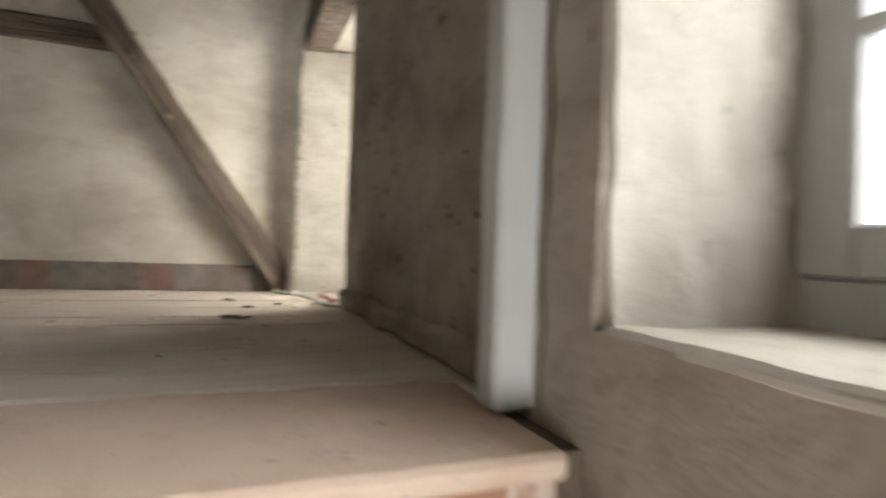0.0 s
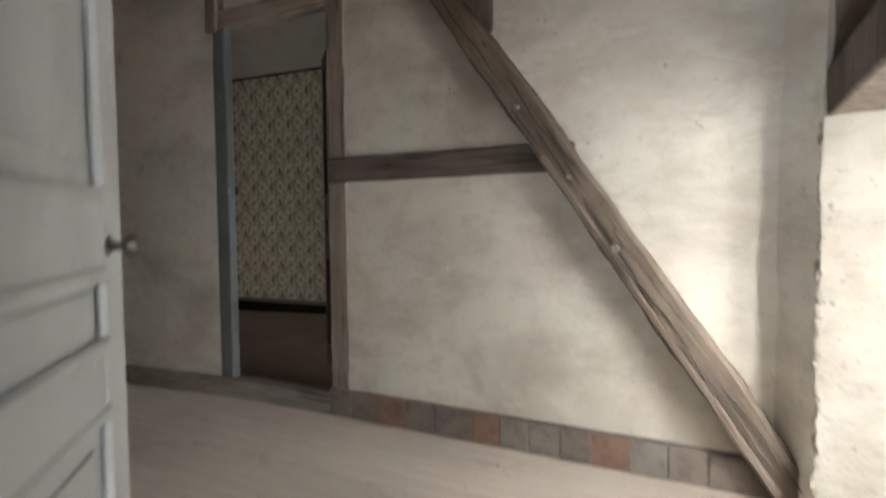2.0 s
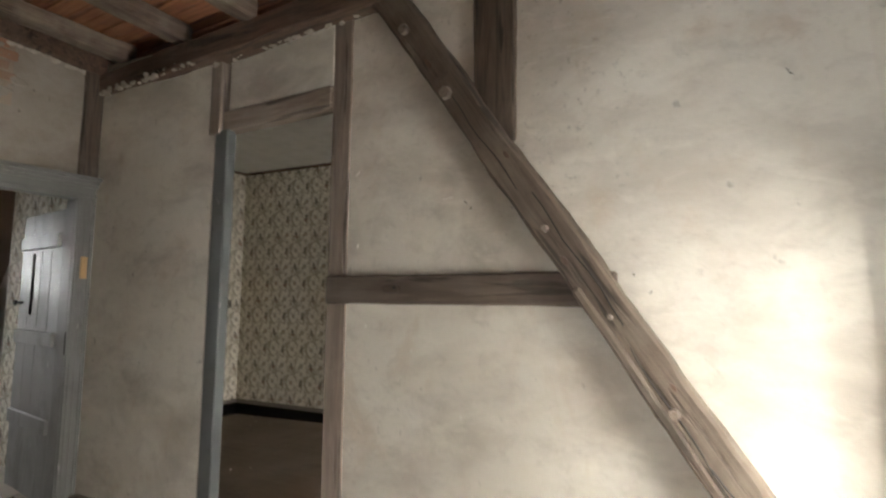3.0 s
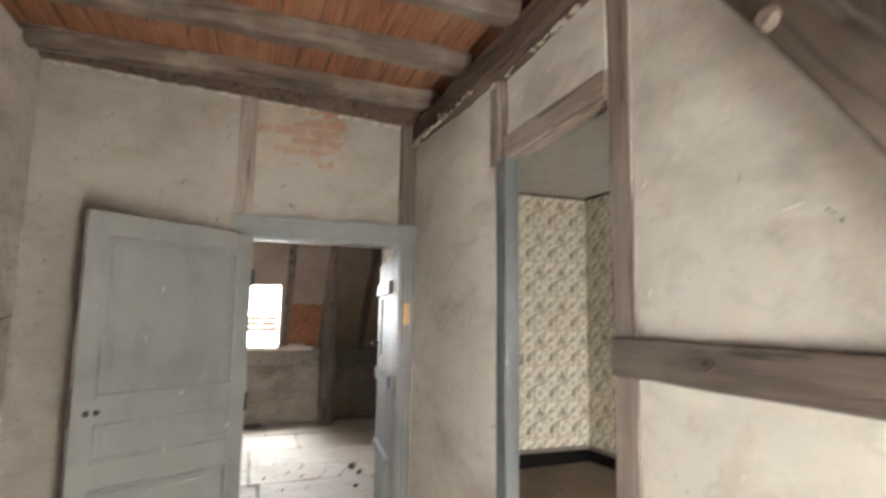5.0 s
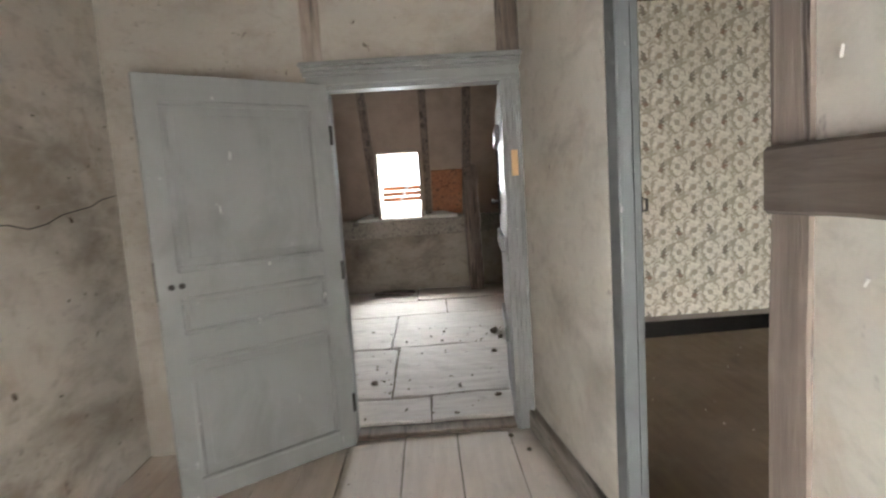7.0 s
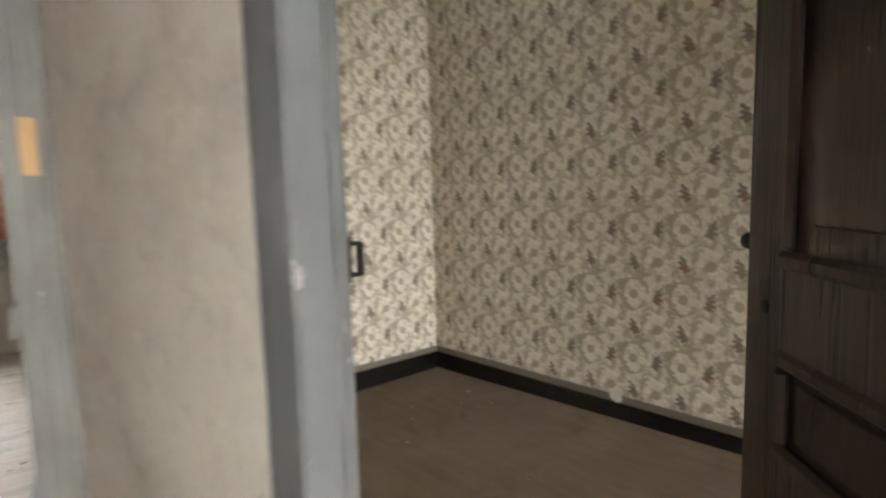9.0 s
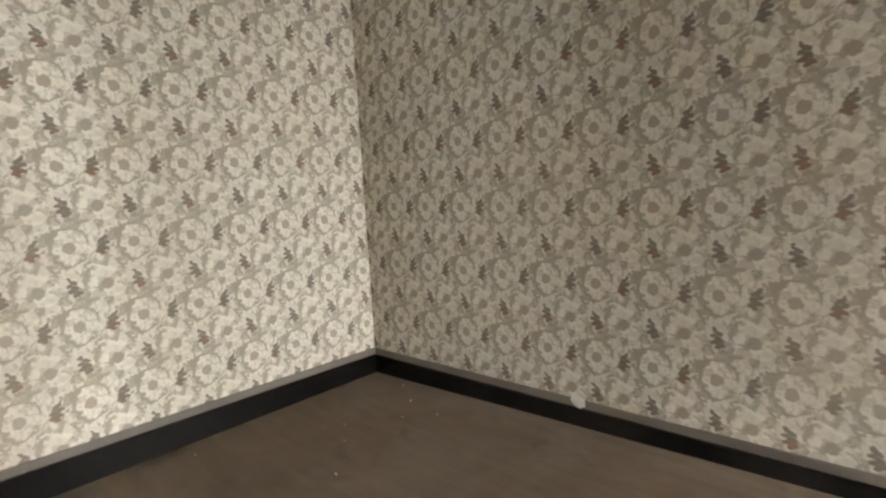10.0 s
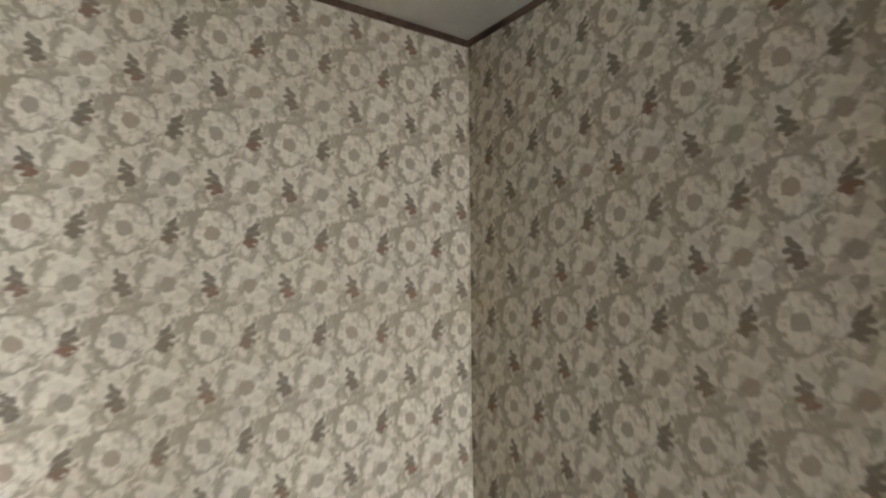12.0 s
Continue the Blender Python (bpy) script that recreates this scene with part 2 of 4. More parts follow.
    tone = n.mix(n.maths("MULTIPLY", fade, 0.15), tone, (0.32, 0.28, 0.21))
    return n.done(tone, 0.75, fade, 0.12, 0.002)


def plain(name, color, rough=0.6, metal=0.0, size=20.0, spread=0.5):
    n = Nodes(name)
    spot = n.noise(n.coord, size, 5.0, 0.6)
    tone = n.mix(n.maths("MULTIPLY", n.ramp(spot, 0.35, 0.75), spread), color, tuple(0.45 * c for c in color))
    return n.done(tone, rough, spot, 0.3, 0.002, metal)


def floor_boards(name, light, dark, along, dusty=0.5):
    """Dusty bare boards with scuffs, brick dust and grit."""
    n = Nodes(name)
    stretch = [5.0, 5.0, 5.0]
    stretch["xyz".index(along)] = 0.5
    info = n.add("ShaderNodeObjectInfo")
    grain = n.noise(n.mapped(tuple(stretch)), 4.0, 6.0, 0.62, 0.4)
    dust = n.ramp(n.noise(n.coord, 1.8, 6.0, 0.65, 0.5), 0.36, 0.68)
    grit = n.ramp(n.noise(n.coord, 42.0, 3.0, 0.6), 0.68, 0.74)
    tone = n.mix(n.ramp(grain, 0.28, 0.72), dark, light)
    tone = n.mix(n.maths("MULTIPLY", info.outputs["Random"], 0.16), tone, tuple(0.7 * c for c in dark))
    blot = n.ramp(n.noise(n.mapped((0.8, 1.0, 1.0)), 4.5, 5.0, 0.65, 0.8), 0.54, 0.74)
    tone = n.mix(n.maths("MULTIPLY", blot, 0.5), tone, tuple(0.55 * c for c in dark))
    tone = n.mix(n.maths("MULTIPLY", dust, dusty), tone, (0.47, 0.42, 0.365))
    red = n.ramp(n.noise(n.mapped((0.8, 1.0, 1.0)), 1.1, 3.0, 0.5), 0.60, 0.72)
    tone = n.mix(n.maths("MULTIPLY", red, dusty * 0.4), tone, (0.42, 0.25, 0.17))
    tone = n.mix(n.maths("MULTIPLY", grit, 0.5), tone, (0.12, 0.10, 0.085))
    return n.done(tone, 0.85, n.maths("ADD", grain, grit), 0.5, 0.004)


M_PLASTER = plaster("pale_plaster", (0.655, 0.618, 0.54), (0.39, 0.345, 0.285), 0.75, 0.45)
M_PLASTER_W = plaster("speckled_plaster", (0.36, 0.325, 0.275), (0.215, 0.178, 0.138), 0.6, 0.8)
M_DIRTY = plaster("mottled_dirty_plaster", (0.57, 0.53, 0.46), (0.27, 0.23, 0.18), 1.0, 1.0, 1.4)
# stained render, its colour lowered further to deepen the shade
M_STONE = plaster("stained_render_darkened_for_shade", (0.33, 0.29, 0.24), (0.14, 0.112, 0.09), 0.9, 1.0, 1.8)
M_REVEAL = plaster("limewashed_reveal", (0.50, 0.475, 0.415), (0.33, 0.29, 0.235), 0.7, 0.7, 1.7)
riser_nodes = Nodes("brick_riser_with_drips")
riser_drip = riser_nodes.ramp(riser_nodes.noise(riser_nodes.mapped((14.0, 14.0, 1.6)), 1.0, 4.0, 0.6), 0.56, 0.66)
riser_tone = riser_nodes.mix(riser_nodes.noise(riser_nodes.coord, 14.0, 5.0, 0.6), (0.40, 0.22, 0.14), (0.22, 0.115, 0.075))
M_RISER = riser_nodes.done(riser_nodes.mix(riser_nodes.maths("MULTIPLY", riser_drip, 0.8), riser_tone, (0.55, 0.5, 0.43)), 0.9, riser_drip, 0.5, 0.005)
M_CEIL = plain("chamber_ceiling_paint", (0.55, 0.54, 0.50), 0.9, 0.0, 6.0, 0.25)
M_BRACE = wood("brace_oak", (0.155, 0.118, 0.087), (0.082, 0.060, 0.044), "x", 0.85, (0.26, 0.215, 0.165), 0.45)
M_BRACE_Z = wood("upright_oak", (0.14, 0.105, 0.078), (0.05, 0.037, 0.028), "z", 0.85, (0.27, 0.235, 0.195), 0.3)
M_RAIL = wood("rail_oak", (0.145, 0.112, 0.086), (0.075, 0.056, 0.043), "x", 0.85, (0.27, 0.22, 0.18), 0.2)
M_PINK = wood("bare_pinkish_post", (0.28, 0.228, 0.186), (0.17, 0.13, 0.104), "z", 0.85, (0.5, 0.44, 0.38), 0.3)
M_PINK_X = wood("bare_pinkish_lintel", (0.36, 0.295, 0.24), (0.21, 0.155, 0.12), "x", 0.85, (0.5, 0.44, 0.38), 0.3)
M_JOIST = wood("joist_wood", (0.185, 0.135, 0.10), (0.075, 0.052, 0.038), "y", 0.9, (0.45, 0.40, 0.33), 0.45)
M_BEAM = wood("wall_plate_wood", (0.135, 0.082, 0.055), (0.052, 0.031, 0.022), "x", 0.9, (0.40, 0.32, 0.25), 0.2)
M_BOARD = wood("red_brown_ceiling_board", (0.34, 0.14, 0.068), (0.19, 0.07, 0.034), "x", 0.75, (0.48, 0.27, 0.16), 0.3)
M_RAFTER = wood("attic_rafter_wood", (0.20, 0.15, 0.12), (0.08, 0.06, 0.05), "z", 0.9, (0.3, 0.26, 0.22), 0.2)
M_ROOF = plain("attic_roof_board", (0.30, 0.225, 0.18), 0.9, 0.0, 3.0, 0.5)
M_GREY = paint("grey_blue_paint", (0.212, 0.215, 0.203), (0.13, 0.125, 0.115))
M_PALEGREY = paint("pale_grey_paint", (0.46, 0.47, 0.45), (0.31, 0.30, 0.27))
M_JAMB = paint("blue_grey_jamb_paint", (0.145, 0.155, 0.152), (0.095, 0.095, 0.09))
M_WHITE = paint("white_frame_paint", (0.41, 0.42, 0.42), (0.30, 0.285, 0.26), 0.5)
M_BROWN = wood("dark_brown_door_stain", (0.068, 0.037, 0.024), (0.044, 0.024, 0.016), "z", 0.5, (0.08, 0.055, 0.04), 0.15)
M_BLACK = plain("black_skirting_paint", (0.008, 0.0075, 0.007), 0.22, 0.0, 6.0, 0.2)
M_BORDER = paint("drab_border_paint", (0.165, 0.14, 0.112), (0.10, 0.082, 0.065), 0.4, 0.6)
M_SILLWOOD = wood("grey_sill_beam", (0.30, 0.265, 0.225), (0.17, 0.145, 0.12), "x", 0.9, (0.4, 0.36, 0.32), 0.4)
M_BOARDS = floor_boards("bare_floor_boards", (0.62, 0.55, 0.47), (0.52, 0.45, 0.375), "x", 0.6)
M_ATTIC = floor_boards("pale_attic_boards", (0.54, 0.50, 0.44), (0.40, 0.36, 0.31), "y")
M_LINO = floor_boards("dusty_brown_floor", (0.19, 0.136, 0.09), (0.155, 0.111, 0.073), "x", 0.12)
M_STEP = plaster("worn_step_render", (0.56, 0.44, 0.355), (0.42, 0.285, 0.205), 0.7, 0.6, 1.5)
M_MORTAR = plaster("brown_mortar", (0.40, 0.325, 0.255), (0.25, 0.185, 0.14), 0.9, 0.7, 1.5)
M_BRICK_RED = plaster("bare_orange_brick", (0.40, 0.24, 0.16), (0.30, 0.155, 0.10), 0.9, 0.6, 1.5)
M_BRICK = plaster("plaster_smeared_brick", (0.37, 0.255, 0.19), (0.27, 0.15, 0.105), 0.95, 0.6, 1.5)
M_TILE_RED = plain("red_skirting_tile", (0.22, 0.138, 0.105), 0.9, 0.0, 14.0, 0.7)
M_TILE_GREY = plain("grey_skirting_tile", (0.18, 0.15, 0.125), 0.9, 0.0, 17.0, 0.7)
M_TILE_PALE = plain("limewashed_skirting_tile", (0.215, 0.195, 0.17), 0.9, 0.0, 13.0, 0.75)
M_IRON = plain("black_iron", (0.045, 0.04, 0.036), 0.5, 0.8, 40.0, 0.4)
rusty = Nodes("paint_rusted_through")
eaten = rusty.ramp(rusty.noise(rusty.mapped((1.0, 1.0, 0.35)), 60.0, 5.0, 0.65, 0.5), 0.42, 0.60)
M_RUSTY_PAINT = rusty.done(rusty.mix(rusty.maths("MULTIPLY", eaten, 0.85), (0.37, 0.355, 0.33), (0.24, 0.115, 0.07)), 0.75, eaten, 0.5, 0.003)
M_RUST = plain("rusty_iron", (0.13, 0.065, 0.042), 0.8, 0.4, 45.0, 0.5)
M_BRASS = plain("dull_nickel", (0.22, 0.205, 0.18), 0.38, 0.9, 30.0, 0.3)
M_PAPER_W = wallpaper("floral_wallpaper_y", "Y", 0.029, 0.453)
M_PAPER_N = wallpaper("floral_wallpaper_x", "X", 0.085, 0.47)
M_SCRAP_LEDGE = plain("torn_scrap_and_lit_ledge_white", (0.68, 0.66, 0.60), 0.9, 0.0, 20.0, 0.2)
M_PATCH = plain("fresh_wood_patch", (0.62, 0.40, 0.20), 0.7, 0.0, 12.0, 0.25)
# orange here is the backlit glow of the slats put into their colour
M_SLAT = plain("slat_with_orange_glow_colour", (0.27, 0.11, 0.045), 0.8, 0.0, 12.0, 0.3)
M_CRUMB = plain("plaster_crumbs", (0.45, 0.40, 0.33), 0.95, 0.0, 30.0, 0.5)
M_LEAFY = plain("dry_leaf_litter", (0.10, 0.075, 0.05), 0.95, 0.0, 30.0, 0.5)
M_GRASS = plain("outdoor_grass", (0.08, 0.11, 0.04), 0.95, 0.0, 0.5, 0.5)
M_SLATE = plain("dark_slate", (0.10, 0.10, 0.11), 0.7, 0.0, 5.0, 0.4)

glass = Nodes("window_glass")
glass.bsdf.inputs["Transmission Weight"].default_value = 1.0
glass.bsdf.inputs["Roughness"].default_value = 0.02
glass.bsdf.inputs["IOR"].default_value = 1.05
M_GLASS = glass.mat

# ---- mesh helpers ----


def put(name, bm, material, parent=None, label="", smooth=False):
    data = bpy.data.meshes.new(name)
    bm.to_mesh(data)
    bm.free()
    for m in material if isinstance(material, (list, tuple)) else [material]:
        data.materials.append(m)
    for face in data.polygons:
        face.use_smooth = smooth
    ob = new(name, data)
    ob.parent = parent
    if label:
        ob["label"] = label
    return ob


def part(name, bm, material, parent, label="", smooth=False):
    """One mesh object under a thing or under a part."""
    return put(name, bm, material, parent, label, smooth)


def setting(name, bm, material, label, category="structure", parent=None):
    return tagged(put(name, bm, material, parent), label, category, kind="structure")


def holder(name, m, label, category, kind="", group=""):
    ob = new(name)
    ob.empty_display_size = 0.05
    ob.matrix_world = m
    return tagged(ob, label, category, group, kind)


def box(bm, lo, hi, bevel=0.0, cell=0.0, amp=0.0, seed=0.0, m=None, slot=0):
    """A box, its edges eased, cut into cells and made uneven by noise."""
    lo, hi = Vector(lo), Vector(hi)
    tmp = bmesh.new()
    bmesh.ops.create_cube(tmp, size=1.0)
    for v in tmp.verts:
        v.co = Vector([(lo[i] + hi[i]) / 2 + v.co[i] * (hi[i] - lo[i]) for i in range(3)])
    if bevel:
        bmesh.ops.bevel(tmp, geom=list(tmp.edges), offset=bevel, segments=1, affect="EDGES", profile=0.5)
    if cell:
        for axis in range(3):
            steps = int((hi[axis] - lo[axis]) / cell)
            for k in range(1, steps):
                co, no = Vector((0, 0, 0)), Vector((0, 0, 0))
                co[axis], no[axis] = lo[axis] + (hi[axis] - lo[axis]) * k / steps, 1
                bmesh.ops.bisect_plane(tmp, geom=list(tmp.verts) + list(tmp.edges) + list(tmp.faces), plane_co=co, plane_no=no)
        if amp:
            off = Vector((seed, seed * 1.7, -seed))
            for v in tmp.verts:
                v.co += amp * noise.noise_vector(v.co * 3.1 + off) + 0.5 * amp * noise.noise_vector(v.co * 11.0 + off)
    if m is not None:
        bmesh.ops.transform(tmp, matrix=m, verts=tmp.verts)
    for face in tmp.faces:
        face.material_index = slot
    data = bpy.data.meshes.new("tmp")
    tmp.to_mesh(data)
    tmp.free()
    bm.from_mesh(data)
    bpy.data.meshes.remove(data)
    return bm


def one_box(lo, hi, bevel=0.0, cell=0.0, amp=0.0, seed=0.0, m=None):
    return box(bmesh.new(), lo, hi, bevel, cell, amp, seed, m)


def prism(points, z0, z1, cell=0.0, amp=0.0, seed=0.0, bevel=0.0):
    """An upright prism over a plan outline (counter-clockwise)."""
    bm = bmesh.new()
    low = [bm.verts.new((x, y, z0)) for x, y in points]
    face = bm.faces.new(low[::-1])
    made = bmesh.ops.extrude_face_region(bm, geom=[face])
    for v in made["geom"]:
        if isinstance(v, bmesh.types.BMVert):
            v.co.z = z1
    bmesh.ops.recalc_face_normals(bm, faces=bm.faces)
    if bevel:
        bmesh.ops.bevel(bm, geom=list(bm.edges), offset=bevel, segments=1, affect="EDGES")
    if cell:
        for axis in range(3):
            values = [v.co[axis] for v in bm.verts]
            a, b = min(values), max(values)
            steps = int((b - a) / cell)
            for k in range(1, steps):
                co, no = Vector((0, 0, 0)), Vector((0, 0, 0))
                co[axis], no[axis] = a + (b - a) * k / steps, 1
                bmesh.ops.bisect_plane(bm, geom=list(bm.verts) + list(bm.edges) + list(bm.faces), plane_co=co, plane_no=no)
        off = Vector((seed, seed * 1.7, -seed))
        for v in bm.verts:
            v.co += amp * noise.noise_vector(v.co * 3.1 + off) + 0.5 * amp * noise.noise_vector(v.co * 11.0 + off)
    return bm


def beam(a, b, w, d, side=(0, 1, 0), cell=0.09, amp=0.006, seed=0.0, bevel=0.008):
    """A squared timber from a to b: w across side and length, d along side."""
    a, b, side = Vector(a), Vector(b), Vector(side)
    run = b - a
    x = run.normalized()
    y = (side - side.dot(x) * x).normalized()
    z = x.cross(y)
    m = Matrix((x, y, z)).transposed().to_4x4()
    m.translation = a
    return one_box((0, -d / 2, -w / 2), (run.length, d / 2, w / 2), bevel, cell, amp, seed, m)


def tube(points, radius, sides=8):
    bm = bmesh.new()
    rings = []
    pts = [Vector(p) for p in points]
    for i, p in enumerate(pts):
        t = (pts[min(i + 1, len(pts) - 1)] - pts[max(i - 1, 0)]).normalized()
        ref = Vector((0, 0, 1)) if abs(t.z) < 0.9 else Vector((1, 0, 0))
        u = t.cross(ref).normalized()
        w = t.cross(u)
        rings.append([bm.verts.new(p + radius * (math.cos(k * 2 * math.pi / sides) * u + math.sin(k * 2 * math.pi / sides) * w)) for k in range(sides)])
    for r0, r1 in zip(rings, rings[1:]):
        for k in range(sides):
            bm.faces.new((r0[k], r0[(k + 1) % sides], r1[(k + 1) % sides], r1[k]))
    bm.faces.new(rings[0])
    bm.faces.new(rings[-1][::-1])
    bmesh.ops.recalc_face_normals(bm, faces=bm.faces)
    return bm


def lathe(profile, m, sides=16):
    """A turned shape: profile of (radius, height) about the local z axis."""
    bm = bmesh.new()
    rings = [[bm.verts.new((r * math.cos(k * 2 * math.pi / sides), r * math.sin(k * 2 * math.pi / sides), h)) for k in range(sides)] for r, h in profile]
    for r0, r1 in zip(rings, rings[1:]):
        for k in range(sides):
            bm.faces.new((r0[k], r0[(k + 1) % sides], r1[(k + 1) % sides], r1[k]))
    bm.faces.new(rings[0][::-1])
    bm.faces.new(rings[-1])
    bmesh.ops.transform(bm, matrix=m, verts=bm.verts)
    bmesh.ops.recalc_face_normals(bm, faces=bm.faces)
    return bm


# ---- large structure ----
XW, XE = -3.03, 1.36
# the north partition, its landing face a little bent
wall_n1 = setting("wall_north_1", prism([(-3.12, 3.485), (-1.985, 3.612), (-1.985, 3.71), (-3.12, 3.71)], 0.10, 2.90, 0.15, 0.004, 1.0), M_PLASTER, "off-white plastered timber partition with brown stains", "wall")
wall_n2 = setting("wall_north_2", one_box((-0.985, 3.65, 0.15), (1.42, 3.74, 2.90), 0, 0.12, 0.005, 2.0), M_PLASTER, "off-white plaster panel stained behind a slanting brace", "wall")
setting("wall_north_3", one_box((-1.90, 3.635, 2.44), (-1.10, 3.71, 2.90), 0, 0.15, 0.003, 3.0), M_PLASTER, "plaster panel above the chamber doorway", "wall")
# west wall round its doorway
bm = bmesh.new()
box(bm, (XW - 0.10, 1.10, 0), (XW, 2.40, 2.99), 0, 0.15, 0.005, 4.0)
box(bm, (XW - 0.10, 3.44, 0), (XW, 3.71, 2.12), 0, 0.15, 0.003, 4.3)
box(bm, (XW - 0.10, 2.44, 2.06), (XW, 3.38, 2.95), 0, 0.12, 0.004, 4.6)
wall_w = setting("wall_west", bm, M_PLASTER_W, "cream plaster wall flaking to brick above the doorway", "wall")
# south wall of the landing
wall_s = setting("wall_south", prism([(-3.12, 1.06), (0.40, 1.06), (0.40, 1.20), (0.30, 1.27), (-3.12, 1.27)], 0, 2.95, 0.14, 0.006, 5.0), M_DIRTY, "mottled dirty plaster wall with a long crack", "wall")
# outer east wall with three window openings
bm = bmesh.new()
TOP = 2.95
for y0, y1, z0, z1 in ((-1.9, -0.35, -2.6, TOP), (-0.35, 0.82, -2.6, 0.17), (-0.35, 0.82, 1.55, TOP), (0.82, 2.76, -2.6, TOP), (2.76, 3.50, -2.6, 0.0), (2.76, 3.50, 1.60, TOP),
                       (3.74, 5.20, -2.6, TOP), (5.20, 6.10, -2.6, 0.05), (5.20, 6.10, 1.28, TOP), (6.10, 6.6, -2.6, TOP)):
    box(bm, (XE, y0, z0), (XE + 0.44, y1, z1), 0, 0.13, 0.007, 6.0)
# inner face: real stains, plus shade put into the base colour
wall_e = setting("wall_east", bm, M_STONE, "thick stained rendered outer wall, coloured darker for shade, with deep window recesses", "wall")
setting("wall_east_pier", prism([(1.20, 3.49), (1.80, 3.355), (1.80, 3.76), (1.20, 3.76)], 0, 1.46, 0.04, 0.012, 6.6), M_REVEAL, "chipped limewashed side of the low window recess", "wall")
setting("wall_corner", prism([(1.07, 3.662), (1.13, 3.60), (1.20, 3.50), (1.30, 3.56), (1.30, 3.70)], 0, 2.95, 0.05, 0.016, 6.8), M_PLASTER, "stained rounded corner between the partition and outer wall", "wall")
setting("wall_east_pier_top", one_box((1.205, 3.51, 1.46), (1.80, 3.74, TOP), 0, 0.13, 0.008, 6.9), M_STONE, "stained corner of the outer wall, coloured darker for shade", "wall")
setting("lintel_recess", one_box((1.21, 2.66, 1.45), (1.372, 3.56, 1.62), 0.01, 0.08, 0.007, 7.0), M_BRACE_Z, "dark timber lintel over the low window recess", "lintel")
setting("wall_recess_soffit", one_box((1.36, 2.76, 1.46), (1.80, 3.40, 1.602), 0, 0.1, 0.006, 7.4), M_REVEAL, "limewashed underside of the window recess", "wall")
setting("wall_recess_side", one_box((1.372, 2.70, 0), (1.80, 2.772, 1.46), 0, 0.1, 0.008, 7.5), M_REVEAL, "limewashed near side of the window recess", "wall")
setting("wall_stair_reveal", prism([(1.368, 0.80), (1.80, 0.80), (1.80, 0.90), (1.368, 0.86)], 0.16, 1.57, 0.03, 0.020, 7.7), M_REVEAL, "rough white limewashed reveal of the stair window", "wall")
# chamber walls
BX0, BX1, TILT = -4.50, 1.36, 0.072


def back_y(x):
    return 5.893 + TILT * (x - BX0)


setting("wall_chamber_west", one_box((BX0 - 0.10, 3.74, 0), (BX0, 6.02, 2.95), 0, 0.25, 0.0025, 8.0), M_PAPER_W, "floral cream wallpaper on the chamber side wall", "wall")
setting("wall_chamber_north", prism([(BX0 - 0.1, back_y(BX0 - 0.1)), (BX1 + 0.4, back_y(BX1 + 0.4)), (BX1 + 0.4, back_y(BX1) + 0.25), (BX0 - 0.1, back_y(BX0) + 0.25)], 0, 2.95, 0.3, 0.0025, 9.0), M_PAPER_N, "floral cream wallpaper on the chamber end wall, dull with age", "wall")
setting("wall_chamber_south", one_box((BX0 - 0.1, 3.65, 0), (-3.13, 3.74, 2.95), 0, 0.3, 0.002), M_PAPER_N, "wallpapered chamber wall beside the attic", "wall")
setting("wall_chamber_lining_1", one_box((-3.12, 3.712, 0.03), (-1.985, 3.718, 2.84)), M_PAPER_N, "wallpapered back of the partition", "wall")
# unseen lining, coloured dark to keep bounce off the chamber end wall
setting("wall_chamber_lining_2", one_box((-0.985, 3.742, 0.03), (1.36, 3.752, 2.84)), M_STONE, "unseen back of the partition, darkened to cut bounced light", "wall")
# floors
setting("floor_base", one_box((XW - 0.1, 0.84, -0.25), (XE, 3.74, -0.014)), M_LEAFY, "floor structure under the landing boards", "floor")
floor = holder("floor", pose(0, 0, 0), "bare dusty grey-brown floorboards with open joints", "floor", "structure")
bm = one_box((BX0, 3.66, -0.25), (BX1, 6.4, 0.0), 0, 0.5, 0.002)
for v in bm.verts:
    v.co.z += 0.045 + 0.018 * min(v.co.x - BX0, 2.6) + 0.014 * (v.co.y - 5.9)
setting("floor_chamber", bm, M_LINO, "plain brown dusty floor of the papered chamber", "floor")
setting("floor_attic_base", one_box((-7.7, -0.6, -0.25), (XW - 0.1, 3.64, 0.008)), M_LEAFY, "floor structure under the attic boards", "floor")
attic_floor = holder("floor_attic", pose(0, 0, 0), "wide pale attic boards littered with grit", "floor", "structure")
# ceilings
bm = bmesh.new()
for k in range(28):
    y = 0.86 + k * 0.103
    box(bm, (XW - 0.08, y + 0.002, 3.005 + 0.004 * (k % 3)), (XE, y + 0.101, 3.028), 0.003, 0, 0, 0)
setting("ceiling", bm, M_BOARD, "red-brown boarded ceiling between rough joists", "ceiling")
setting("ceiling_chamber", one_box((BX0, 3.74, 2.835), (BX1, 6.4, 2.95), 0, 0.5, 0.003), M_CEIL, "flat grey-white chamber ceiling", "ceiling")
setting("ceiling_stair", one_box((0.30, -1.9, 2.96), (XE + 0.4, 0.86, 3.02)), M_DIRTY, "stairwell ceiling in grubby plaster", "ceiling")
setting("roof_deck", one_box((-4.7, -2.0, 3.03), (1.9, 6.8, 3.10)), M_SLATE, "roof deck closing the house above the ceilings", "roof")
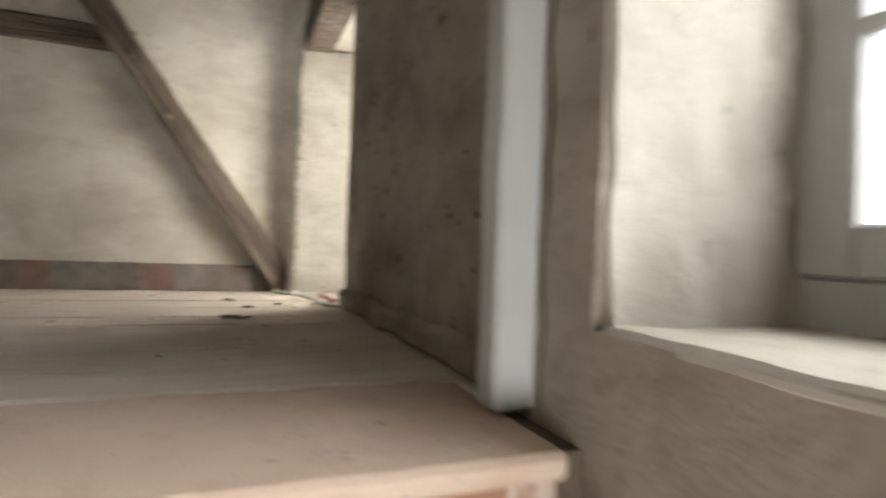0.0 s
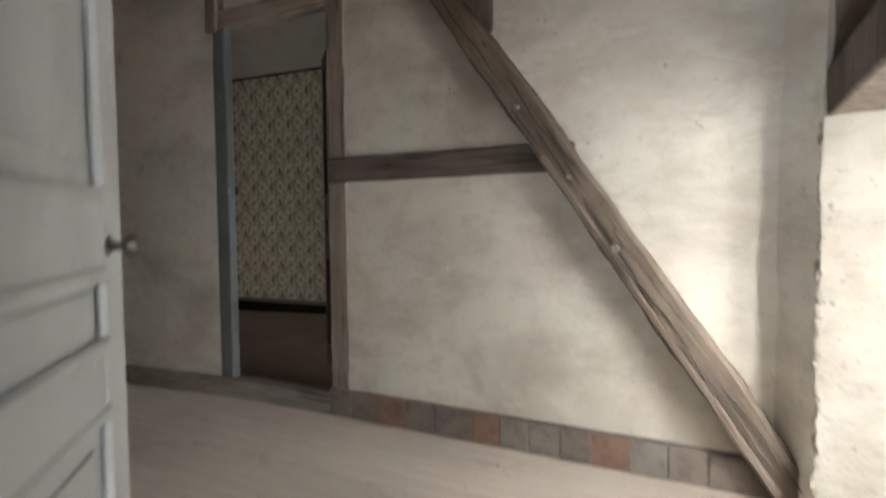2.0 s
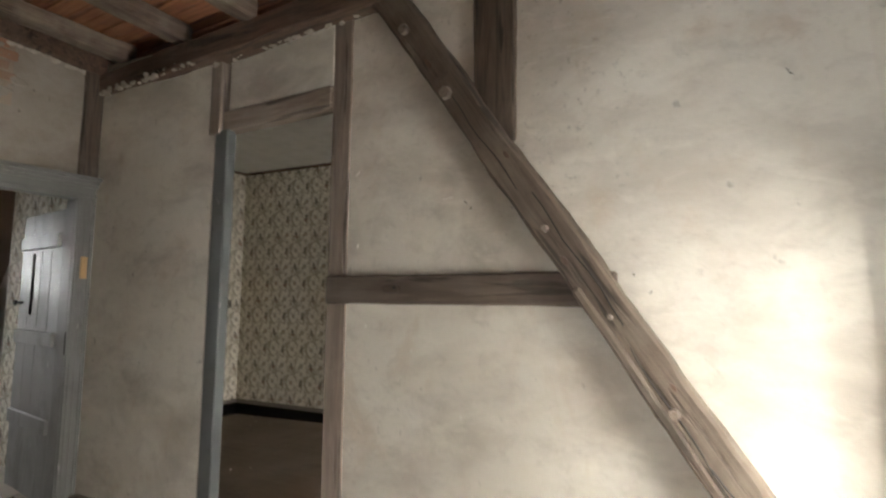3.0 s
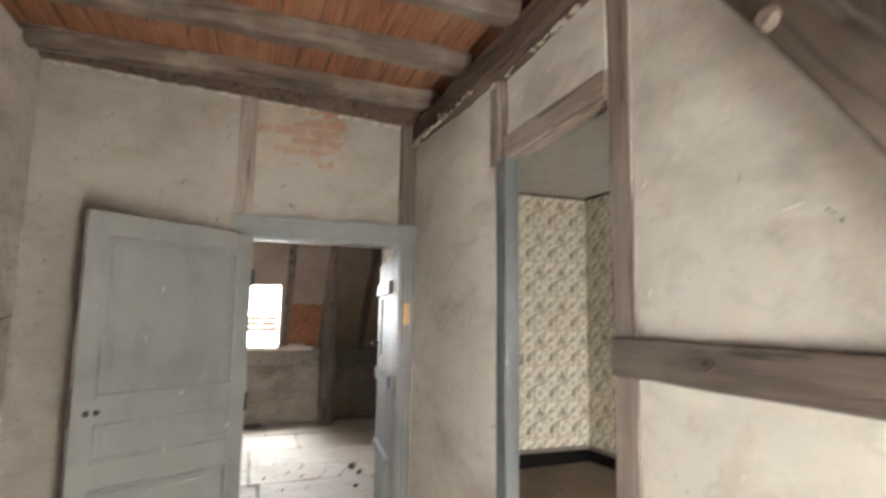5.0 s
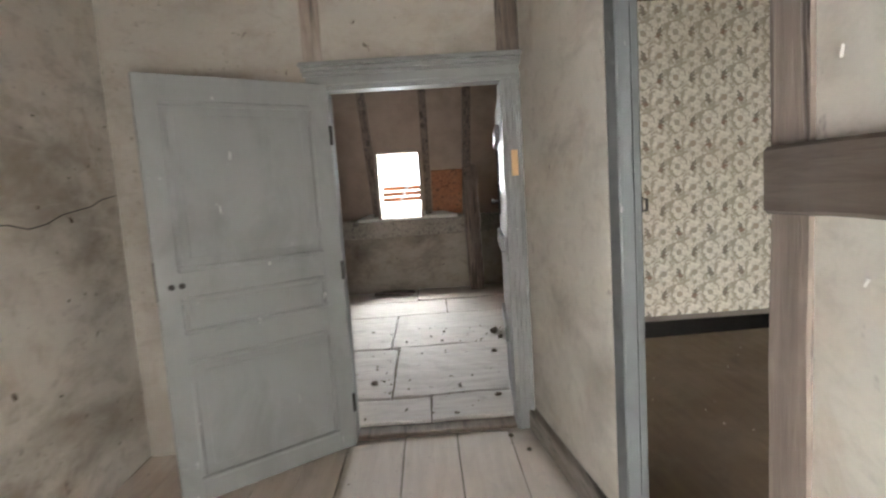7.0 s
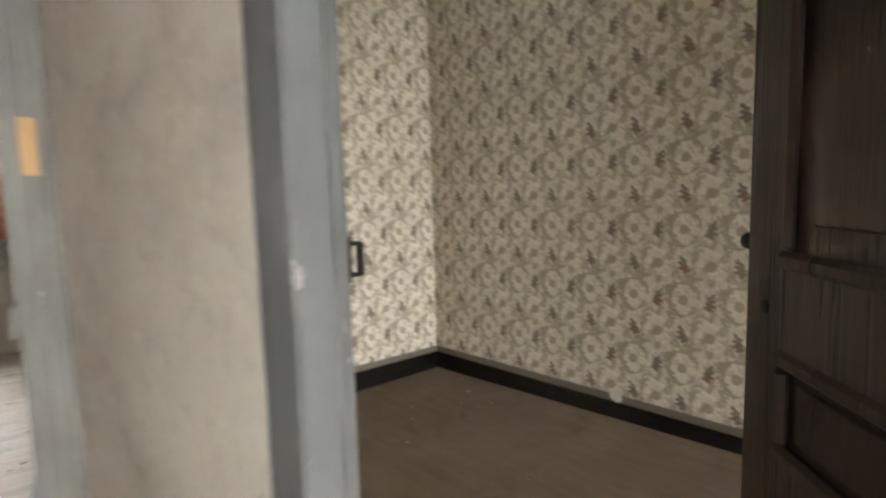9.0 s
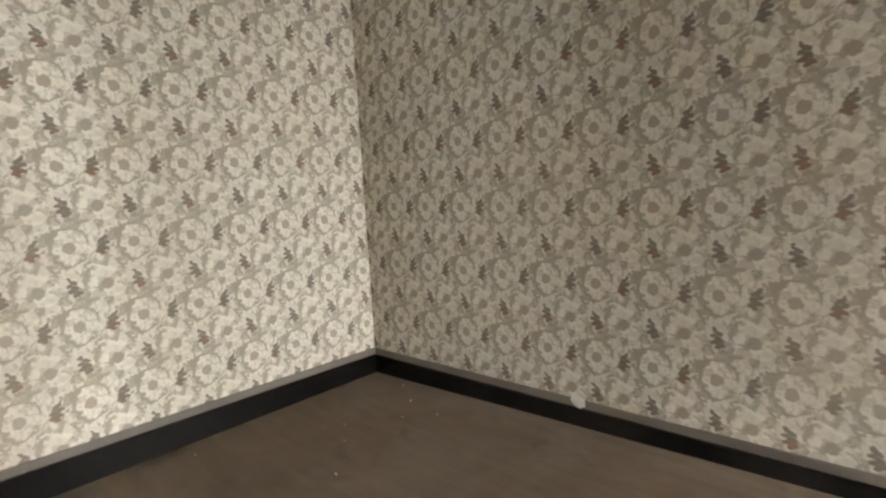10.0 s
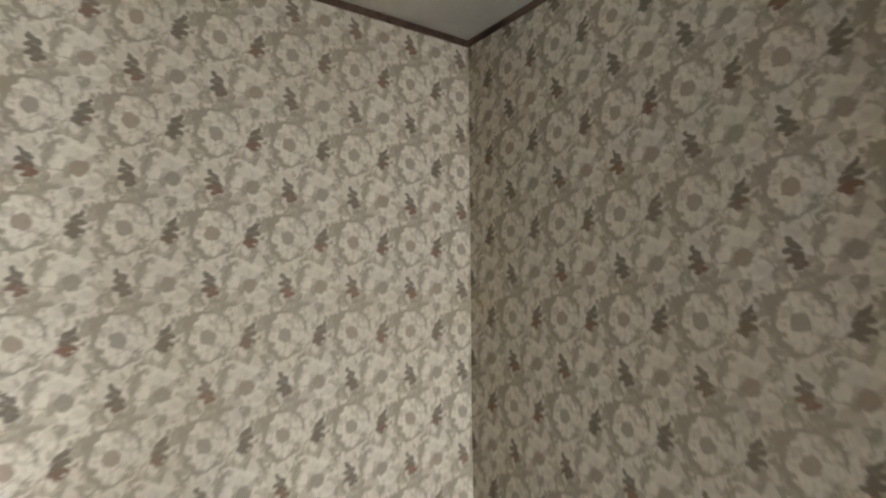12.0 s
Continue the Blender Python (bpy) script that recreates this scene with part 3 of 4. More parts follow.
# stairwell
# unseen walls, coloured dark so less light bounces onto the landing floor
setting("wall_stair_west", one_box((0.30, -1.9, -2.6), (0.42, 1.06, TOP), 0, 0.3, 0.004), M_STONE, "unseen stairwell plaster wall, darkened to cut bounced light", "wall")
bm = bmesh.new()
for x0, x1, z0, z1 in ((0.30, 0.46, -2.6, TOP), (1.30, XE + 0.4, -2.6, TOP), (0.46, 1.30, -2.6, -1.42), (0.46, 1.30, -0.28, TOP)):
    box(bm, (x0, -2.0, z0), (x1, -1.9, z1), 0, 0.3, 0.004)
setting("wall_stair_south", bm, M_STONE, "unseen stairwell end wall, darkened to cut bounced light, with a low window opening", "wall")
for k in range(12):
    z = -0.203 * (k + 1) - 0.006
    setting("stair_step_%d" % (k + 1), one_box((0.42, 0.6 - 0.2 * k, z - 0.5), (XE, (0.8 - 0.2 * k) if k else 0.84, z), 0.012, 0.1, 0.004, k), M_STEP, "worn plastered masonry stair step", "step")
setting("floor_lower", one_box((0.30, -2.0, -2.7), (XE + 0.4, 0.8, -2.6)), M_STEP, "lower floor at the stair foot", "floor")
bm = bmesh.new()
box(bm, (0.42, 0.828, -0.5), (1.31, 0.86, -0.016), 0.008, 0.06, 0.006, 3.3)
setting("landing_riser", bm, M_RISER, "plastered brick riser with white drips under the landing edge", "riser")
# ground outside
setting("ground", one_box((-600, -600, -3.0), (600, 600, -2.72)), M_GRASS, "grassy ground outside the house", "ground")
glow = bpy.data.materials.new("bright_overcast")
glow.use_nodes = True
glow.node_tree.nodes["Principled BSDF"].inputs["Emission Color"].default_value = (0.93, 0.97, 1.0, 1)
glow.node_tree.nodes["Principled BSDF"].inputs["Emission Strength"].default_value = 4.0
setting("backdrop_west", one_box((-90.5, -70, -3), (-90, 75, 60)), glow, "bright overcast distance beyond the attic window", "backdrop")
setting("backdrop_east", one_box((90, -75, -3), (90.5, 75, 60)), glow, "bright overcast distance beyond the east windows", "backdrop")

# ---- timber frame of the landing ----


def timber(name, bm, mat, label, category="beam"):
    return tagged(put(name, bm, mat), label, category, kind="structure")


run = Vector((-0.84, 3.60, 2.93)) - Vector((1.205, 3.575, -0.02))
brace_x = run.normalized()
brace_y = Vector((0, 1, 0)) - brace_x.y * brace_x
brace_m = Matrix((brace_x, brace_y.normalized(), brace_x.cross(brace_y.normalized()))).transposed().to_4x4()
brace_m.translation = (1.205, 3.615, -0.02)
brace = timber("brace", one_box((0, -0.055, -0.074), (run.length, 0.06, 0.074), 0.014, 0.04, 0.014, 11.0), M_BRACE, "rough oak brace slanting across the plaster wall, pegged and cracked", "brace")
brace.matrix_world = brace_m
part("raised_edge", one_box((0.12, -0.070, 0.034), (1.75, -0.040, 0.070), 0.009, 0.045, 0.007, 14.0), M_BRACE, brace)
timber("wall_rail", one_box((-1.10, 3.622, 1.325), (0.30, 3.70, 1.458), 0.008, 0.06, 0.005, 12.0), M_RAIL, "dark oak rail set in the plaster with a big knot", "rail")
timber("door_post_1", one_box((-1.105, 3.642, 0.12), (-0.98, 3.745, 2.88), 0.006, 0.08, 0.004, 13.0), M_PINK, "bare pinkish wooden doorway post", "post")
timber("door_post_2", one_box((-2.03, 3.600, 2.30), (-1.935, 3.71, 2.86), 0.005, 0.08, 0.004, 14.0), M_PINK, "bare wooden post above the doorway jamb", "post")
timber("door_lintel", one_box((-1.945, 3.630, 2.317), (-1.105, 3.72, 2.437), 0.006, 0.08, 0.004, 15.0), M_PINK_X, "bare wooden lintel over the chamber doorway", "lintel")
timber("upper_post", one_box((-0.29, 3.625, 2.0), (-0.095, 3.72, 2.88), 0.008, 0.06, 0.007, 16.0), M_BRACE_Z, "dark oak post standing on the brace", "post")
timber("wall_plate_1", beam((-3.06, 3.545, 2.765), (1.40, 3.735, 2.925), 0.15, 0.17, (0, 1, 0), 0.07, 0.014, 17.0, 0.012), M_BEAM, "dark wall plate with plaster crumbs along its edge", "beam")
timber("wall_plate_2", beam((XW - 0.03, 1.15, 3.005), (XW - 0.03, 3.55, 2.875), 0.12, 0.15, (1, 0, 0), 0.09, 0.010, 18.0, 0.012), M_BEAM, "dark beam along the top of the west wall", "beam")
for k, x in enumerate((-2.80, -2.22, -1.63, -0.98, -0.38, 0.24, 0.86)):
    timber("joist_%d" % (k + 1), beam((x, 1.0, 2.965), (x - 0.02, 3.56, 2.945), 0.11, 0.12, (1, 0, 0), 0.08, 0.012, 20.0 + k, 0.016), M_JOIST, "rough hewn ceiling joist with flaking whitewash", "joist")
timber("west_post_1", one_box((XW - 0.06, 2.337, 2.10), (XW + 0.012, 2.442, 2.90), 0.006, 0.07, 0.004, 30.0), M_PINK, "bare wooden post in the plaster over the door", "post")
timber("west_post_2", one_box((XW - 0.06, 3.378, 2.05), (XW + 0.018, 3.50, 2.86), 0.006, 0.06, 0.007, 31.0), M_BRACE_Z, "brown corner post with peeling plaster", "post")
# sill beam along the partition
timber("sill_beam_1", prism([(-3.03, 3.452), (-1.985, 3.572), (-1.10, 3.606), (-1.10, 3.70), (-3.03, 3.70)], 0.0, 0.115, 0.08, 0.003, 32.0, 0.006), M_SILLWOOD, "worn grey timber sill along the wall foot", "sill")
# skirting tiles on the right
skirt = holder("skirting_tiles", pose(0, 0, 0), "row of red, grey and limewashed tiles along the wall foot", "skirting", "structure")
part("bedding", one_box((-1.10, 3.628, 0.0), (1.22, 3.70, 0.152), 0, 0.1, 0.003, 3.0), M_TILE_GREY, skirt)
tints = [M_TILE_GREY, M_TILE_GREY, M_TILE_RED, M_TILE_GREY, M_TILE_GREY, M_TILE_RED, M_TILE_PALE, M_TILE_PALE, M_TILE_GREY, M_TILE_RED, M_TILE_PALE, M_TILE_GREY, M_TILE_GREY, M_TILE_GREY]
edges = [-1.098, -0.94, -0.775, -0.60, -0.41, -0.20, -0.055, 0.09, 0.24, 0.38, 0.545, 0.70, 0.86, 1.02, 1.20]
for k, mat in enumerate(tints):
    part("tile", one_box((edges[k] + 0.002, 3.612 + 0.003 * (k % 2), 0.0), (edges[k + 1] - 0.002, 3.628, 0.146 + 0.004 * (k % 3)), 0.003, 0.05, 0.0015, k), mat, skirt)

# jamb of the chamber doorway
jamb = holder("door_jamb", pose(0, 0, 0), "blue-grey painted door jamb with rounded worn edge", "door jamb", "structure")
part("jamb_board", one_box((-1.98, 3.610, 0.10), (-1.872, 3.665, 2.32), 0.006, 0.12, 0.0015, 2.0), M_JAMB, jamb)
part("jamb_stop", one_box((-1.98, 3.665, 0.10), (-1.918, 3.708, 2.32), 0.004, 0.2, 0.001, 3.0), M_JAMB, jamb)
keep = holder("door_keep", pose(-1.926, 3.709, 1.311, 0, 0, 90), "black iron staple keep on the jamb edge", "door keep")
bm = bmesh.new()
for lo, hi in (((0.0, -0.008, 0.021), (0.020, 0.008, 0.027)), ((0.0, -0.008, -0.027), (0.020, 0.008, -0.021)), ((0.017, -0.008, -0.025), (0.025, 0.008, 0.025))):
    box(bm, lo, hi, 0.0015)
part("staple", bm, M_IRON, keep)
keep.scale = (0.85, 0.85, 0.85)
part("plate", one_box((-0.003, -0.010, -0.034), (0.002, 0.008, 0.034), 0.001), M_IRON, keep)

# pegs, knots
for x, y, z, r in ((0.49, 3.553, 0.979, 0.019), (0.053, 3.558, 1.619, 0.013), (-0.394, 3.560, 2.236, 0.030), (0.29, 3.556, 1.29, 0.010), (-0.62, 3.562, 2.58, 0.025)):
    peg = holder("peg", pose(x, y, z, 90, 0, 0), "pale cut end of a wooden peg in the brace", "peg", group="pegs in the brace")
    part("peg_end", lathe([(r, -0.02), (0.95 * r, 0.003), (0.7 * r, 0.007), (0.3 * r, 0.005)], Matrix.Identity(4), 7), M_PINK, peg)
knot = holder("rail_knot", pose(-0.70, 3.618, 1.395, 90, 0, 0), "dark knot with a split in the oak rail", "knot")
part("knot_ring", lathe([(0.030, -0.010), (0.027, 0.0015), (0.010, 0.002)], Matrix.Diagonal((1.9, 0.8, 1, 1)), 12), M_BROWN, knot)
part("knot_stub", lathe([(0.009, -0.01), (0.008, 0.006), (0.004, 0.007)], Matrix.Translation((0.022, 0.004, 0)), 7), M_IRON, knot)


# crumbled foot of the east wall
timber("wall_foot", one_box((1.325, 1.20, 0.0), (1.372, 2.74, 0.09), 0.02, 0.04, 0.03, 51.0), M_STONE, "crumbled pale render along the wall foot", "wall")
# ---- doors ----


def panel_door(name, m, w, h, t, bands, mat, label, side=1):
    """A framed door: x across from the hinge, z up. bands: heights of the panels."""
    door = holder(name, m, label, "door")
    stile = 0.105
    for x0, x1 in ((0, stile), (w - stile, w)):
        part("stile", one_box((x0, -t / 2, 0.0), (x1, t / 2, h), 0.003, 0.3, 0.001, x0), mat, door)
    levels = [0.0] + [z for band in bands for z in band] + [h]
    for z0, z1 in zip(levels[::2], levels[1::2]):
        part("rail", one_box((stile, -t / 2 + 0.001, z0), (w - stile, t / 2 - 0.001, z1), 0.002), mat, door)
    for z0, z1 in bands:
        panel = part("panel", one_box((stile - 0.005, -0.006, z0 - 0.005), (w - stile + 0.005, 0.006, z1 + 0.005), 0.0, 0.15, 0.0012, z0), mat, door)
        inner = 0.05 if z1 - z0 > 0.3 else 0.026
        for s in (-1, 1):
            part("raised_field", one_box((stile + inner, min(s * 0.006, s * 0.012), z0 + inner), (w - stile - inner, max(s * 0.006, s * 0.012), z1 - inner), 0.004), mat, panel)
            y0, y1 = sorted((s * 0.007, s * (t / 2 + 0.007)))
            for lo, hi in (((stile - 0.012, y0, z0 - 0.012), (w - stile + 0.012, y1, z0 + 0.014)), ((stile - 0.012, y0, z1 - 0.014), (w - stile + 0.012, y1, z1 + 0.012)),
                           ((stile - 0.012, y0, z0 + 0.014), (stile + 0.014, y1, z1 - 0.014)), ((w - stile - 0.014, y0, z0 + 0.014), (w - stile + 0.012, y1, z1 - 0.014))):
                part("moulding", one_box(lo, hi, 0.007), mat, panel)
    return door


def knob(door, x, z, t, mat, both=True):
    for s in (-1, 1) if both else (1,):
        m = Matrix.Translation((x, s * t / 2, z)) @ (pose(0, 0, 0, -90 * s, 0, 0))
        handle = part("door_knob", lathe([(0.009, 0), (0.007, 0.020), (0.010, 0.026), (0.018, 0.031), (0.021, 0.039), (0.017, 0.047), (0.006, 0.050)], m, 18), mat, door, "round dull metal knob", True)
        part("rose", lathe([(0.017, 0.0), (0.017, 0.003), (0.010, 0.005)], m, 14), mat, handle)


def hinges(door, t, zs, mat):
    for z in zs:
        part("hinge", lathe([(0.009, -0.05), (0.009, 0.05)], Matrix.Translation((-0.004, t / 2 + 0.004, z)), 8), mat, door, "worn knuckle hinge")


# stair door, swung into the landing
a = math.degrees(math.atan2(1.812 - 1.205, -0.130 - 0.425))
door_1 = panel_door("stair_door", pose(0.425, 1.205, 0.015, 0, 0, a), 0.825, 2.02, 0.036, ((0.16, 0.76), (0.875, 1.00), (1.13, 1.90)), M_PALEGREY, "pale grey painted panelled door standing wide open at the stair head")
knob(door_1, 0.748, 1.045, 0.036, M_BRASS)
hinges(door_1, 0.036, (0.28, 1.0, 1.75), M_RUST)
# west door, swung into the landing
a = math.degrees(math.atan2(1.715 - 2.45, -2.442 + 2.965))
door_2 = panel_door("landing_door", pose(-2.965, 2.45, 0.012, 0, 0, a), 0.905, 1.985, 0.034, ((0.11, 0.68), (0.82, 0.975), (1.11, 1.86)), M_GREY, "grey-blue painted panelled door standing open against the wall")
for dx in (0.0, 0.045):
    part("lock_rose", lathe([(0.014, 0), (0.014, 0.006), (0.006, 0.010)], Matrix.Translation((0.845 - dx, 0.018, 1.04)) @ pose(0, 0, 0, -90, 0, 0), 10), M_IRON, door_2, "iron keyhole rose")
part("lock_plate", one_box((0.903, -0.010, 0.98), (0.908, 0.010, 1.16), 0.001), M_IRON, door_2)
hinges(door_2, 0.034, (0.25, 1.0, 1.72), M_IRON)
# chamber door, dark side towards the opening
a = math.degrees(math.atan2(4.31 - 3.765, -1.672 + 1.10))
door_3 = panel_door("chamber_door", pose(-1.10, 3.765, 0.085, 0, 0, a), 0.767, 2.18, 0.035, ((0.14, 0.78), (0.92, 1.06), (1.20, 2.08)), M_BROWN, "dark brown stained chamber door standing open")
part("bolt", lathe([(0.010, -0.02), (0.010, 0.012), (0.008, 0.018), (0.0135, 0.026), (0.0145, 0.036), (0.011, 0.041)], Matrix.Translation((0.765, 0, 1.215)) @ pose(0, 0, 0, 0, 90, 0), 12), M_IRON, door_3, "rusty iron lock bolt with a knobbed end")
part("keyhole", lathe([(0.011, -0.004), (0.011, 0.002), (0.006, 0.003)], Matrix.Translation((0.709, 0.0175, 1.125)) @ pose(0, 0, 0, -90, 0, 0), 10), M_IRON, door_3, "round dark keyhole")
part("lock_plate", one_box((0.766, -0.012, 1.10), (0.770, 0.012, 1.30), 0.001), M_IRON, door_3)
# plank door inside the attic
plank = holder("attic_door", pose(-3.15, 3.40, 0.02, 0, 0, 174), "weathered grey plank door folded back inside the attic", "door")
for k in range(4):
    part("plank", one_box((k * 0.19, -0.013, 0), (k * 0.19 + 0.187, 0.013, 1.90), 0.003, 0.2, 0.001, k), M_GREY, plank)
for z in (0.45, 1.0, 1.65):
    part("batten", one_box((0.03, 0.013, z), (0.74, 0.036, z + 0.09), 0.003), M_GREY, plank)
part("strap_bar", one_box((0.50, 0.013, 1.20), (0.515, 0.025, 1.62), 0.002), M_IRON, plank)
part("thumb_latch", lathe([(0.010, 0), (0.010, 0.03), (0.020, 0.04), (0.018, 0.055)], Matrix.Translation((0.68, 0.013, 1.28)) @ pose(0, 0, 0, -90, 0, 0), 12), M_IRON, plank, "black iron knob")

# casing of the west door
casing = holder("door_casing", pose(0, 0, 0), "grey-blue moulded door casing with stepped cornice", "door casing", "structure")
for y0, y1 in ((2.345, 2.455), (3.385, 3.492)):
    part("casing_board", one_box((XW - 0.01, y0, 0), (XW + 0.022, y1, 1.98), 0.004, 0.3, 0.001, y0), M_GREY, casing)
    s = 1 if y0 > 3 else -1
    inner = y0 if s > 0 else y1
    for k, (off, d, p) in enumerate(((0.012, 0.018, 0.010), (0.046, 0.012, 0.006), (0.080, 0.024, 0.014))):
        c = inner + s * off
        part("bead", one_box((XW + 0.02, min(c, c + s * d), 0), (XW + 0.022 + p, max(c, c + s * d), 1.98), 0.004), M_GREY, casing)
    part("lining", one_box((XW - 0.12, min(inner, inner + s * 0.02), 0), (XW - 0.012, max(inner, inner + s * 0.02), 1.97), 0.002), M_GREY, casing)
part("head_board", one_box((XW - 0.10, 2.345, 1.975), (XW + 0.024, 3.492, 2.06), 0.003), M_GREY, casing)
for k, (z0, z1, p) in enumerate(((1.985, 2.005, 0.034), (2.05, 2.072, 0.040), (2.072, 2.095, 0.055), (2.095, 2.118, 0.075))):
    part("cornice", one_box((XW - 0.01, 2.345 - 0.35 * p, z0), (XW + p, 3.492 + 0.12 * p, z1), 0.004), M_GREY, casing)
part("strike_patch", one_box((XW + 0.018, 3.425, 1.46), (XW + 0.0375, 3.46, 1.60), 0.002), M_PATCH, casing, "fresh bare wood strip where a lock plate was")
part("strike_hole", one_box((XW - 0.02, 3.384, 0.98), (XW + 0.0, 3.3865, 1.12), 0.0005), M_IRON, casing)
timber("threshold", one_box((XW - 0.13, 2.40, -0.03), (XW - 0.01, 3.46, 0.020), 0.006, 0.05, 0.006, 3.0), M_BRACE, "splintered worn wooden threshold", "threshold")

# frame of the stair door
frame_1 = holder("stair_door_frame", pose(0, 0, 0), "white painted door frame, rusty at the hinge side", "door frame", "structure")
part("left_post", one_box((0.385, 1.0, 0), (0.442, 1.16, 2.12), 0.006, 0.05, 0.004, 1.0), M_WHITE, frame_1)
part("hinge_post", one_box((0.40, 0.99, 0), (0.4485, 1.119, 2.06), 0.005, 0.05, 0.002, 2.0), M_WHITE, frame_1)
strip = part("closing_strip", one_box((0.40, 1.134, 0), (0.4465, 1.190, 2.06), 0.005, 0.05, 0.002, 4.0), M_WHITE, frame_1)
part("groove", one_box((0.4462, 1.170, 0.0), (0.4482, 1.173, 2.05), 0.0004), M_IRON, strip)
part("strike_plate", one_box((0.446, 1.148, 0.76), (0.4495, 1.160, 0.85), 0.001), M_WHITE, strip, "painted-over strike plate")
# dark strip stands in for the shade inside the hinge gap
part("gap_shadow_strip", one_box((0.37, 1.1195, 0), (0.398, 1.1335, 2.06)), M_LEAFY, frame_1, "dark strip standing in for shade in the hinge gap")
part("hinge_knuckle", lathe([(0.005, 0.0), (0.0075, 0.004), (0.0075, 0.030), (0.0065, 0.032), (0.0075, 0.034), (0.0075, 0.062), (0.0065, 0.064), (0.0075, 0.066), (0.0075, 0.088), (0.004, 0.094)], Matrix.Translation((0.447, 1.1265, 0.245)), 10), M_RUST, frame_1, "rusty hinge knuckle")
part("rust_stain", one_box((0.440, 1.136, 0.03), (0.4478, 1.166, 0.30), 0.002, 0.02, 0.002, 2.0), M_RUSTY_PAINT, frame_1, "paint rusted through below the hinge")
part("right_post", one_box((1.284, 0.99, 0), (1.37, 1.075, 2.12), 0.010, 0.04, 0.007, 3.0), M_WHITE, frame_1)
part("head", one_box((0.42, 1.02, 2.06), (1.37, 1.15, 2.15), 0.005), M_WHITE, frame_1)
setting("wall_over_stair_door", one_box((0.42, 1.03, 2.15), (1.40, 1.25, 2.96), 0, 0.2, 0.004), M_DIRTY, "plaster over the stair door", "wall")

side = holder("render_crack", pose(0, 0, 0), "deep vertical crevice in the render beside the door frame", "crack", "structure")
part("crack_line", tube([(1.360, 0.962 + 0.006 * math.sin(2.3 * k) + 0.004 * math.sin(5.1 * k), 0.02 + 0.07 * k) for k in range(26)], 0.0045, 6), M_IRON, side)

# ---- windows ----


def casement(name, y0, y1, z0, z1, x, bars, label, rail_h=0.09):
    win = tagged(holder(name, pose(0, 0, 0), label, "window"), kind="structure")
    fr = 0.055
    for lo, hi in (((x, y0, z0), (x + 0.07, y0 + fr, z1)), ((x, y1 - fr, z0), (x + 0.07, y1, z1)), ((x, y0 + fr, z0), (x + 0.07, y1 - fr, z0 + rail_h)), ((x, y0 + fr, z1 - fr), (x + 0.07, y1 - fr, z1))):
        part("window_frame", one_box(lo, hi, 0.006), M_WHITE, win)
    s = 0.085
    for lo, hi in (((x - 0.012, y0 + fr, z0 + rail_h), (x + 0.035, y0 + fr + s, z1 - fr)), ((x - 0.012, y1 - fr - s, z0 + rail_h), (x + 0.035, y1 - fr, z1 - fr)),
                   ((x - 0.012, y0 + fr + s, z0 + rail_h), (x + 0.035, y1 - fr - s, z0 + rail_h + s)), ((x - 0.012, y0 + fr + s, z1 - fr - s), (x + 0.035, y1 - fr - s, z1 - fr))):
        part("sash", one_box(lo, hi, 0.006), M_WHITE, win)
    for z in bars:
        part("glazing_bar", one_box((x - 0.004, y0 + fr, z - 0.015), (x + 0.028, y1 - fr, z + 0.015), 0.005), M_WHITE, win)
    mid = (y0 + y1) / 2
    part("glazing_bar", one_box((x - 0.01, mid - 0.028, z0 + rail_h), (x + 0.033, mid + 0.028, z1 - fr), 0.005), M_WHITE, win)
    pane = part("pane", one_box((x + 0.010, y0 + fr, z0 + rail_h), (x + 0.014, y1 - fr, z1 - fr)), M_GLASS, win)
    pane.visible_shadow = False
    return win


casement("window_1", -0.32, 0.84, 0.17, 1.56, 1.755, (0.655, 1.12), "white painted casement window in the stairwell wall")
casement("window_2", 2.77, 3.38, 0.02, 1.46, 1.74, (0.5, 0.95), "small white window at the back of the low recess", 0.06)
casement("window_3", 5.20, 6.10, 0.05, 1.28, 1.74, (0.45, 0.87), "white casement window lighting the chamber")
setting("window_sill_1", prism([(1.362, -0.36), (1.80, -0.36), (1.80, 0.83), (1.362, 0.815)], 0.150, 0.178, 0.03, 0.008, 41.0, 0.010), M_REVEAL, "crumbling limewashed window sill", "sill")

# ---- attic ----
setting("floor_attic_base_2", one_box((-7.7, 3.64, -0.25), (-4.6, 4.7, 0.008)), M_LEAFY, "floor structure under the attic corner", "floor")
setting("attic_wall_south", one_box((-7.7, -0.75, -0.2), (-3.13, -0.6, 5.2)), M_DIRTY, "dim attic end wall", "wall")
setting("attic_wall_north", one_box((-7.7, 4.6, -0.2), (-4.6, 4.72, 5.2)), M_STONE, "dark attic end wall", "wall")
setting("attic_wall_east", one_box((-3.25, -0.6, 2.95), (-3.13, 3.74, 5.2)), M_DIRTY, "attic gable above the landing wall", "wall")
setting("attic_wall_east_2", one_box((-4.72, 3.66, 2.95), (-4.6, 4.7, 5.2)), M_DIRTY, "attic gable above the chamber", "wall")
setting("attic_wall_east_3", one_box((-3.13, -0.6, -0.2), (-3.05, 1.08, 2.95)), M_DIRTY, "attic side wall", "wall")
setting("attic_roof_flat", one_box((-5.6, -0.75, 3.98), (-3.1, 4.72, 4.06)), M_ROOF, "attic collar boarding", "roof")
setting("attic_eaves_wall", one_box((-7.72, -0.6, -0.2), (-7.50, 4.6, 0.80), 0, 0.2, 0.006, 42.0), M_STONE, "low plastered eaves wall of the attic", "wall")
